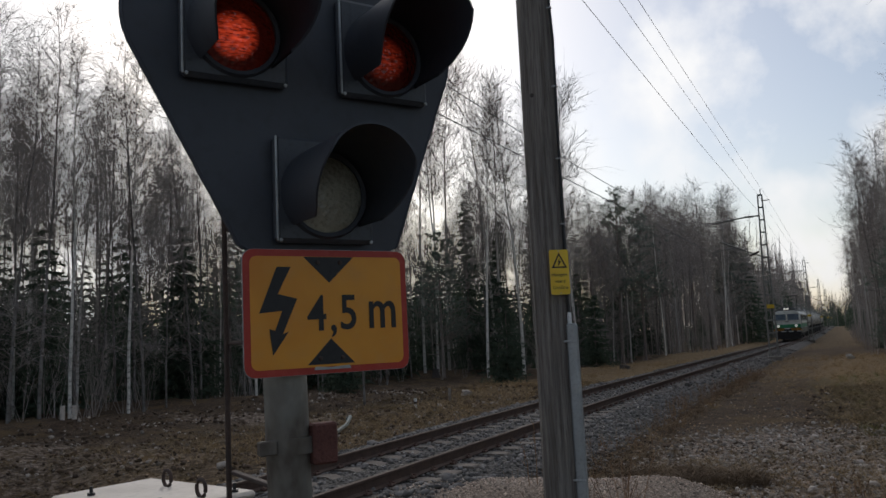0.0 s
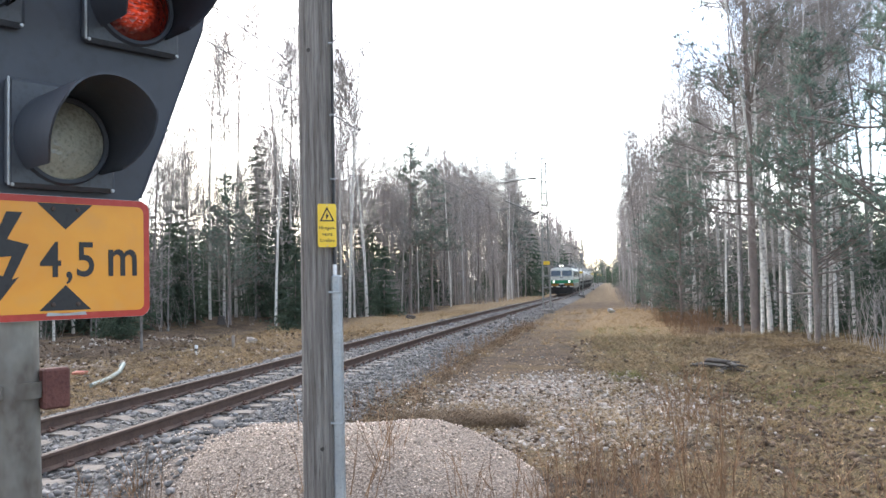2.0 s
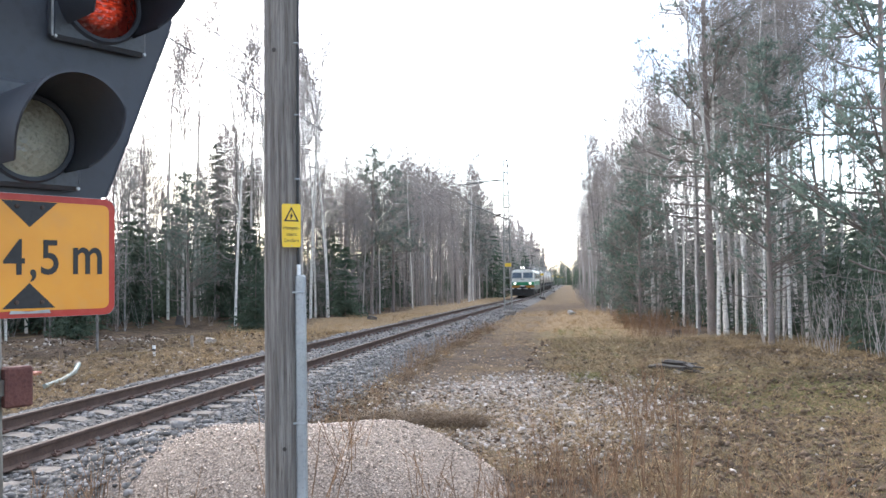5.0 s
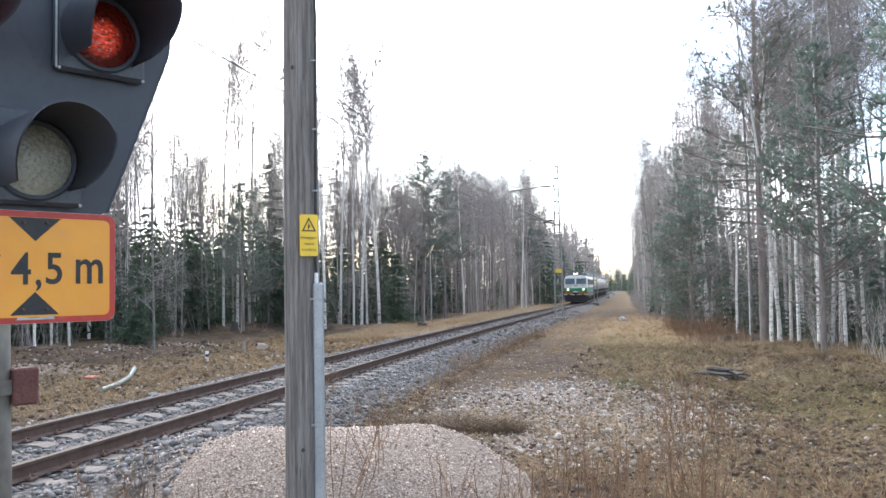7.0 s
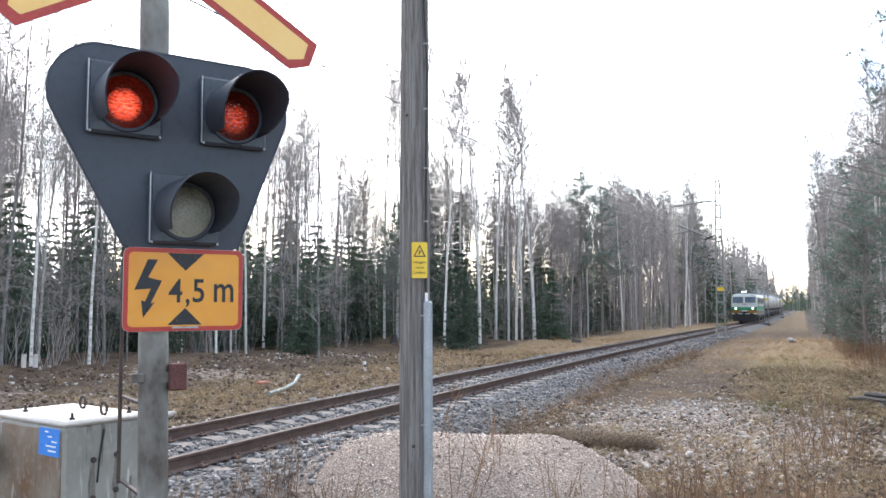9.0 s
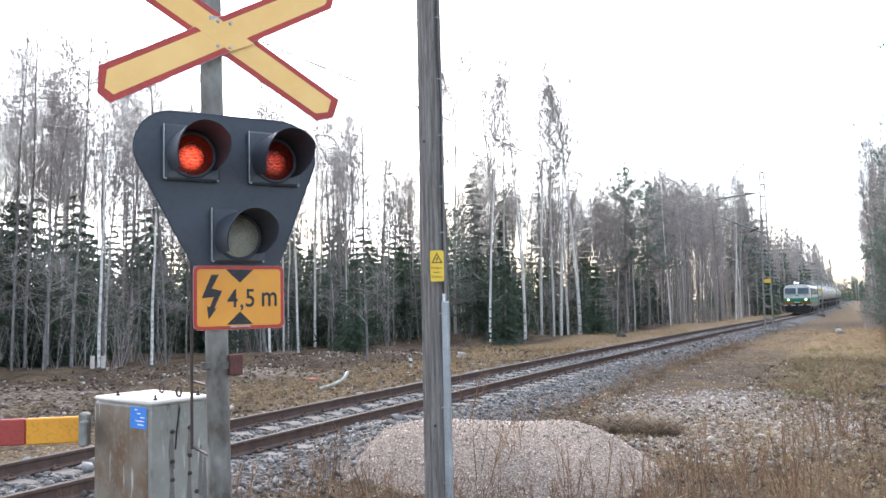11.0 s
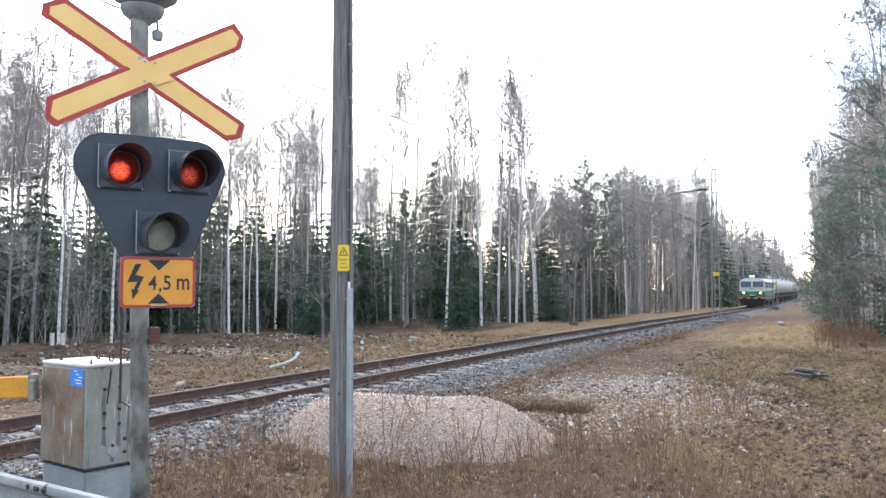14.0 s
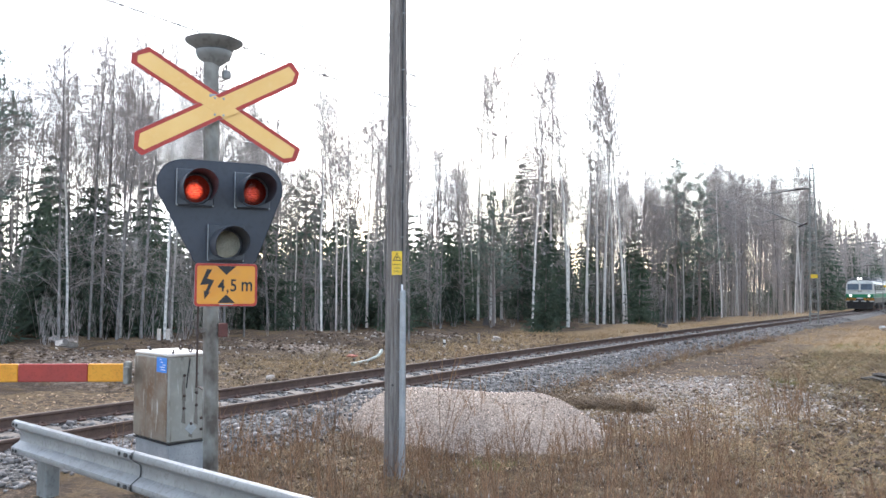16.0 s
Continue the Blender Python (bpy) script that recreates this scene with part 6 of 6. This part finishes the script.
def tank_wagon(y0):
    th = thing("tank_wagon", pose(TRACK_X, y0, BASE), "grimy white railway tank wagon behind the locomotive", "tank wagon", "tank wagons of the train")
    L = 12.6
    tank = Mesh().lathe([(0.0, 0.0), (0.75, 0.08), (1.2, 0.26), (1.38, 0.55), (1.40, 0.9), (1.40, L - 1.5), (1.38, L - 1.15), (1.2, L - 0.86), (0.75, L - 0.68), (0.0, L - 0.6)], 28, (0, 0.3, 2.55), Matrix.Rotation(radians(-90), 4, "X"))
    t = part("tank", tank, M["tank"], th, "grimy white cylindrical tank", smooth=True)
    part("walkway", Mesh().box((0, L / 2, 4.02), (0.9, 6.0, 0.06), 0.01), M["galv"], t)
    dome = part("dome", Mesh().lathe([(0.45, 3.85), (0.45, 4.2), (0.35, 4.26), (0.0, 4.27)], 18, (0, L / 2, 0)), M["tank"], t, smooth=True)
    part("hatch", Mesh().box((0.0, L / 2 - 1.1, 4.16), (0.7, 0.6, 0.3), 0.05), M["tank"], t)
    for y in (L / 2 - 3, L / 2 + 3):
        part("walkway_rail", Mesh().tube([(-0.45, y, 4.0), (-0.45, y, 4.6), (0.45, y, 4.6), (0.45, y, 4.0)], 0.02, 5), M["galv"], t)
    for y in (2.6, 4.9, 7.6, 9.9):
        part("tank_band", Mesh().lathe([(1.405, -0.04), (1.42, -0.03), (1.42, 0.03), (1.405, 0.04)], 28, (0, y, 2.55), Matrix.Rotation(radians(90), 4, "X")), M["under"], t, smooth=True)
    part("underframe", Mesh().box((0, L / 2, 1.05), (2.4, L, 0.26), 0.03), M["under"], th)
    part("end_ladder", Mesh().tube([(1.1, 0.15, 1.1), (1.1, 0.15, 3.4), (0.5, 0.15, 4.0)], 0.03, 5), M["galv"], th)
    for y in (1.1, L - 1.1):
        part("saddle", Mesh().box((0, y, 1.35), (2.3, 0.5, 0.5), 0.05), M["under"], th)
    for c in (2.1, L - 2.1):
        part("bogie", Mesh().box((0, c, 0.7), (2.2, 2.6, 0.3), 0.05), M["under"], th)
        for d in (-0.9, 0.9):
            wheelset(th, c + d)
    for s in (-0.87, 0.87):
        part("buffer", Mesh().tube([(s, -0.55, 1.05), (s, 0.05, 1.05)], 0.16, 12), M["under"], th)
    return th


locomotive()
first = tank_wagon(TRAIN_Y + 18.8)
for i in range(1, 7):
    copy_thing(first, pose(TRACK_X, TRAIN_Y + 18.8 + 13.4 * i, BASE))


# ---- low plants ----
def tuft(seed, count, h, lean, wid):
    q = np.random.default_rng(seed)
    v = []
    for _ in range(count):
        a, b = q.uniform(0, 6.28), q.uniform(0, 6.28)
        o = np.array([math.cos(a), math.sin(a), 0])
        p = o * q.uniform(0, 0.09)
        s = np.array([math.cos(b), math.sin(b), 0]) * wid
        l2 = h * q.uniform(0.45, 1.1)
        m = p + o * lean * l2 * 0.4 + [0, 0, l2 * 0.6]
        e = p + o * lean * l2 + [0, 0, l2 * q.uniform(0.55, 1.0)]
        v += [p - s, p + s, m, m - s * 0.7, m + s * 0.7, e]
    v = np.array(v)
    return v, np.arange(len(v)).reshape(-1, 3)


def place(count, x0, x1, y0, y1, keep, s0=0.7, s1=1.3, power=1.0, shapes=3):
    x = r.uniform(x0, x1, count)
    y = y0 + (y1 - y0) * r.uniform(0, 1, count) ** power
    ok = keep(x, y)
    x, y = x[ok], y[ok]
    s = r.uniform(s0, s1, len(x))
    return np.stack([x, y, height(x, y) - 0.01, r.uniform(0, 6.3, len(x)), r.normal(0, 0.12, len(x)), s, s, s, r.integers(0, shapes, len(x))], -1)


def off_track(x, y):
    return (np.abs(x - TRACK_X) > 2.5) & (heap(x, y) < 0.06)


def by_straw(x, y):
    return off_track(x, y) & (soils(x, y)[:, 1] > r.uniform(0.1, 1.0, len(x)))


GRASS = [tuft(500 + i, 16, 0.16, 0.9, 0.0035) for i in range(3)]
scatter("dry_grass", GRASS, np.concatenate([place(5200, -13, 8, 12, 60, by_straw, 0.9, 1.8), place(2600, -3, 8, 3.0, 14, lambda x, y: off_track(x, y) & (r.uniform(0, 1, len(x)) < 0.35 + 0.4 * step(x, 0, 3)), 0.6, 1.2), place(1500, -16, -9, 12, 34, by_straw, 1.0, 2.0)]), M["straw"], "tufts of pale dry grass", "dry grass")
STEM = [sapling(600 + i, 0.55, 5) for i in range(3)]
scatter("dead_stems", STEM, np.concatenate([place(420, -4.3, 4.2, 2.6, 7.0, lambda x, y: heap(x, y) < 0.05, 0.3, 1.15), place(75, -0.7, 1.5, 6.2, 9.2, lambda x, y: blob(x, y, 0.45, 7.6, 0.9, 1.3) > r.uniform(0.2, 1, len(x)), 0.8, 1.7), place(5, 0.9, 1.7, 12.0, 13.0, off_track, 1.4, 2.2), place(14, 0.3, 2.0, 7.5, 12.5, lambda x, y: np.abs(x - 1.0 - 0.04 * (y - 9)) < r.exponential(0.35, len(x)), 0.6, 1.7), place(350, -4.2, -3.2, 9, 40, lambda x, y: r.uniform(0, 1, len(x)) < 0.8, 0.3, 0.8), place(120, -5.2, -3.8, 6.4, 8.2, off_track, 0.4, 0.8), place(150, 2.2, 4.5, 28, 45, off_track, 0.8, 1.8), place(8, -3.2, -0.4, 6.2, 8.0, lambda x, y: r.uniform(0, 1, len(x)) < 0.7, 0.7, 1.5)]), M["straw_brown"], "dead brown weed stems and bare shoots", "weeds")
STALK = [sapling(640 + i, 0.8, 2) for i in range(3)]
scatter("tall_weed_stalks", STALK, np.concatenate([place(70, -3.4, 2.5, 2.8, 6.0, lambda x, y: heap(x, y) < 0.2, 0.6, 1.2), place(30, 0.2, 2.6, 6, 13, off_track, 0.6, 1.2)]), M["straw_brown"], "tall thin bare weed stalks", "weeds")
SEED = [(np.array([(0, 0, 0.5), (0.5, 0, 0), (0, 0.5, 0), (-0.5, 0, 0), (0, -0.5, 0), (0, 0, -0.5)]), np.array(OCTA))]
sd = place(150, -3.6, 2.6, 2.8, 6.2, lambda x, y: heap(x, y) < 0.25, 1, 1, shapes=1)
sd[:, 2] += r.uniform(0.12, 0.5, len(sd))
sd[:, 5:7], sd[:, 7] = 0.014, 0.06
scatter("seed_heads", SEED, sd, M["stone_pale"], "pale dry seed heads on the weeds", "weeds")
HEATH = [tuft(700 + i, 28, 0.16, 1.2, 0.004) for i in range(3)]
scatter("heather_clumps", HEATH, np.concatenate([place(420, -3.3, -1.2, 11.7, 13.4, lambda x, y: blob(x, y, -2.27, 12.55, 1.0, 0.5) > 0.3, 1.0, 1.7), place(900, -3, 6, 3.4, 6.8, off_track, 0.5, 1.0), place(520, -4.3, -3.2, 8, 36, off_track, 0.6, 1.2)]), M["heather"], "low brown heather clumps", "heather")
scatter("green_tufts", GRASS, np.concatenate([place(420, 2.6, 6.8, 13.2, 17, lambda x, y: soils(x, y)[:, 3] > r.uniform(0.1, 0.7, len(x)), 0.5, 1.0), place(380, -0.5, 2.6, 18, 36, lambda x, y: soils(x, y)[:, 3] > r.uniform(0.1, 0.7, len(x)), 0.5, 1.1), place(30, -1.35, -0.85, 5.75, 6.15, lambda x, y: x < 9, 0.6, 1.0), place(40, 0.1, 0.8, 16.5, 17.5, lambda x, y: x < 9, 0.6, 1.1), place(40, -3.9, -3.5, 9.4, 11, lambda x, y: x < 9, 0.8, 1.4)]), M["moss"], "new green grass tufts", "grass")
MAT = [tuft(520 + i, 14, 0.14, 2.2, 0.0045) for i in range(3)]
scatter("matted_grass", MAT, np.concatenate([place(2600, -4.2, 8.5, 3.4, 15, off_track, 0.6, 1.4), place(2600, -0.5, 9, 15, 30, off_track, 0.9, 2.0), place(1300, -16, -9, 10, 34, off_track, 0.9, 2.0)]), M["olive"], "matted dead grass and litter on the ground", "dead grass")
scatter("bleached_grass", MAT, np.concatenate([place(1500, -3.5, 8.5, 3.2, 14, lambda x, y: off_track(x, y) & (np.sin(1.7 * x + 0.6 * y) + np.sin(1.1 * y - 0.9 * x) > 0.2), 0.6, 1.5), place(900, 0, 9, 14, 28, lambda x, y: off_track(x, y) & (np.sin(1.3 * x + 0.6 * y) > 0), 0.8, 1.7)]), M["straw"], "bleached matted grass in patches", "dead grass")
LEAF = [(np.array([(-0.5, 0, 0), (0, -0.4, 0.12), (0.5, 0, 0.02), (0, 0.4, 0.15)]) * 1.0, np.array([(0, 1, 2), (0, 2, 3)]))]
lf = place(15000, -12, 9, 3.2, 30, off_track, 0.03, 0.08, 1.3, shapes=1)
lf[:, 2] += 0.015
lf[:, 4] = r.normal(0, 0.5, len(lf))
scatter("fallen_leaves", LEAF, lf, M["litter"], "fallen brown leaves and litter on the ground", "leaf litter")


# ---- small things on the ground ----
def lying(name, pts, rad, material, label, category, sides=10):
    m = Mesh().tube(pts, rad, sides)
    return tagged(part(name, m, material, None, smooth=True), label, category)


def log_pile():
    th = thing("log_pile", pose(2.5, 18.0, gz(2.5, 18.0), 0, 0, -66), "low heap of rotten grey slabs and sticks on the ground", "log pile")
    q = random.Random(12)
    for i in range(13):
        ln, rr = q.uniform(0.5, 1.35), q.uniform(0.03, 0.075)
        x, y, z, a = q.uniform(-0.35, 0.35), q.uniform(-0.32, 0.32), 0.03 + 0.014 * i, radians(q.uniform(-24, 24))
        o = Vector((math.cos(a), math.sin(a), q.uniform(-0.05, 0.07))) * ln / 2
        m = Mesh().tube([-o, -o * 0.3 + Vector((0, q.uniform(-0.03, 0.03), 0.02)), o * 0.4, o], [rr * 0.7, rr, rr * 0.9, rr * 0.45], 7)
        m.v = [(p[0] + x, p[1] + y, p[2] * 0.75 + z) for p in m.v]
        part("slab" if i % 3 else "stick", m, M["log"], th)


log_pile()
lying("fallen_log", [(7.4, 23.2, gz(7.4, 23.2) + 0.1), (8.4, 22.7, gz(8.4, 22.7) + 0.12), (9.6, 22.4, gz(9.6, 22.4) + 0.1)], [0.1, 0.11, 0.09], M["log"], "fallen log at the edge of the woods", "log")


def stump(x, y, h, rad, label):
    pts = [(x, y, gz(x, y) - 0.1), (x, y, gz(x, y) + h * 0.4), (x + 0.03, y, gz(x, y) + h)]
    lying("stump", pts, [rad * 1.5, rad, rad * 0.9], M["log"], label, "stump", 9)


stump(3.75, 30.0, 0.35, 0.15, "dark cut stump among grass")
stump(-11.3, 45.5, 0.22, 0.3, "low mossy stump beside the track")
stump(-20.4, 40.2, 0.5, 0.2, "old stump at the forest edge")


def stones_rock(x, y, s, label):
    v, f = rock_shape(int(abs(x * 10)), 2)
    m = Mesh().add([Vector((p[0] * s, p[1] * s * 0.8, p[2] * s * 0.6)) for p in v], f)
    ob = part("boulder", m, M["stone_pale"], None, smooth=True, m=pose(x, y, gz(x, y) + 0.12 * s))
    tagged(ob, label, "boulder")


for x, y, s in ((-23.0, 14.6, 0.7), (-21.9, 13.9, 0.85), (-24.4, 15.0, 0.6), (-12.65, 27.3, 0.5)):
    stones_rock(x, y, s, "pale grey boulder on bare soil")
for x, y in ((-21.5, 17.3), (-21.1, 17.4)):
    m = Mesh().tube([(x, y, gz(x, y) - 0.2), (x, y, gz(x, y) + 0.42)], 0.075, 12)
    tagged(part("marker_post", m, M["stone_pale"], None, smooth=True), "short pale marker post in the clearing", "post", "pale marker posts")
m = Mesh().tube([(-12.12, 22.4, gz(-12.12, 22.4) - 0.1), (-12.12, 22.4, gz(-12.12, 22.4) + 0.3)], 0.05, 10)
mk = tagged(part("line_marker", m, M["white"], None), "small white marker post with a black ring", "post")
part("ring", Mesh().tube([(-12.12, 22.4, gz(-12.12, 22.4) + 0.12), (-12.12, 22.4, gz(-12.12, 22.4) + 0.2)], 0.053, 10), M["ink"], mk)
m = Mesh().box((0, 0, 0.2), (0.09, 0.06, 0.5), 0.01)
tagged(part("wooden_stake", m, M["stone_pale"], None, m=pose(-12.4, 25.4, gz(-12.4, 25.4))), "pale wooden stake in the soil", "stake")
M["hose"] = mat("pale_green_plastic", (0.24, 0.28, 0.25), (0.31, 0.345, 0.31), 6, 0.5, 0.02)
lying("plastic_pipe", [(-10.6, 15.2, gz(-10.6, 15.2) + 0.06), (-11.0, 16.4, gz(-11, 16.4) + 0.07), (-11.45, 17.5, gz(-11.45, 17.5) + 0.12), (-11.6, 17.9, gz(-11.6, 17.9) + 0.28), (-11.75, 18.0, gz(-11.75, 18) + 0.22)], 0.05, M["hose"], "pale green plastic pipe lying in dry grass", "pipe")
M["scrap_red"] = mat("faded_red_plastic", (0.45, 0.09, 0.06), (0.38, 0.07, 0.05), 8, 0.6, 0.05)
bm_s = Mesh().box((0, 0, 0.05), (0.35, 0.22, 0.07), 0.02, m=Matrix.Rotation(radians(8), 4, "X"))
tagged(part("plastic_scrap", bm_s, M["scrap_red"], None, m=pose(-13.1, 18.3, gz(-13.1, 18.3))), "faded red plastic scrap on the soil", "scrap")
slab = Mesh().box((0, 0, 0.03), (0.9, 0.5, 0.08), 0.02)
tagged(part("concrete_slab", slab, M["stone_pale"], None, m=pose(-15.3, 23.0, gz(-15.3, 23), 3, 2, 30)), "pale broken slab lying in the clearing", "slab")
v, f = rock_shape(77, 2)
sack = Mesh().add([Vector((p[0] * 0.55, p[1] * 0.35, p[2] * 0.28)) for p in v], f)
tagged(part("white_sack", sack, M["white"], None, smooth=True, m=pose(0.0, 50.5, gz(0, 50.5) + 0.1, 10, 20, 40)), "crumpled white sack lying in dry grass", "sack")
# boards of the crossing between the rails
deck = thing("crossing_deck", pose(TRACK_X, -1.2, 0), "grooved grey crossing panels between the rails", "crossing deck", kind="structure")
for sx, w in ((0.0, 1.36), (1.36, 0.9), (-1.36, 0.9)):
    for i in range(4):
        pn = part("panel", Mesh().box((sx, -2.4 + i * 1.22, RAIL_Z - 0.09), (w, 1.2, 0.14), 0.01), M["concrete"], deck)
        if sx == 1.36:
            for k in range(6):
                part("rib", Mesh().box((sx, -2.9 + i * 1.22 + k * 0.19, RAIL_Z - 0.012), (w - 0.06, 0.09, 0.018), 0.003), M["galv"], pn)
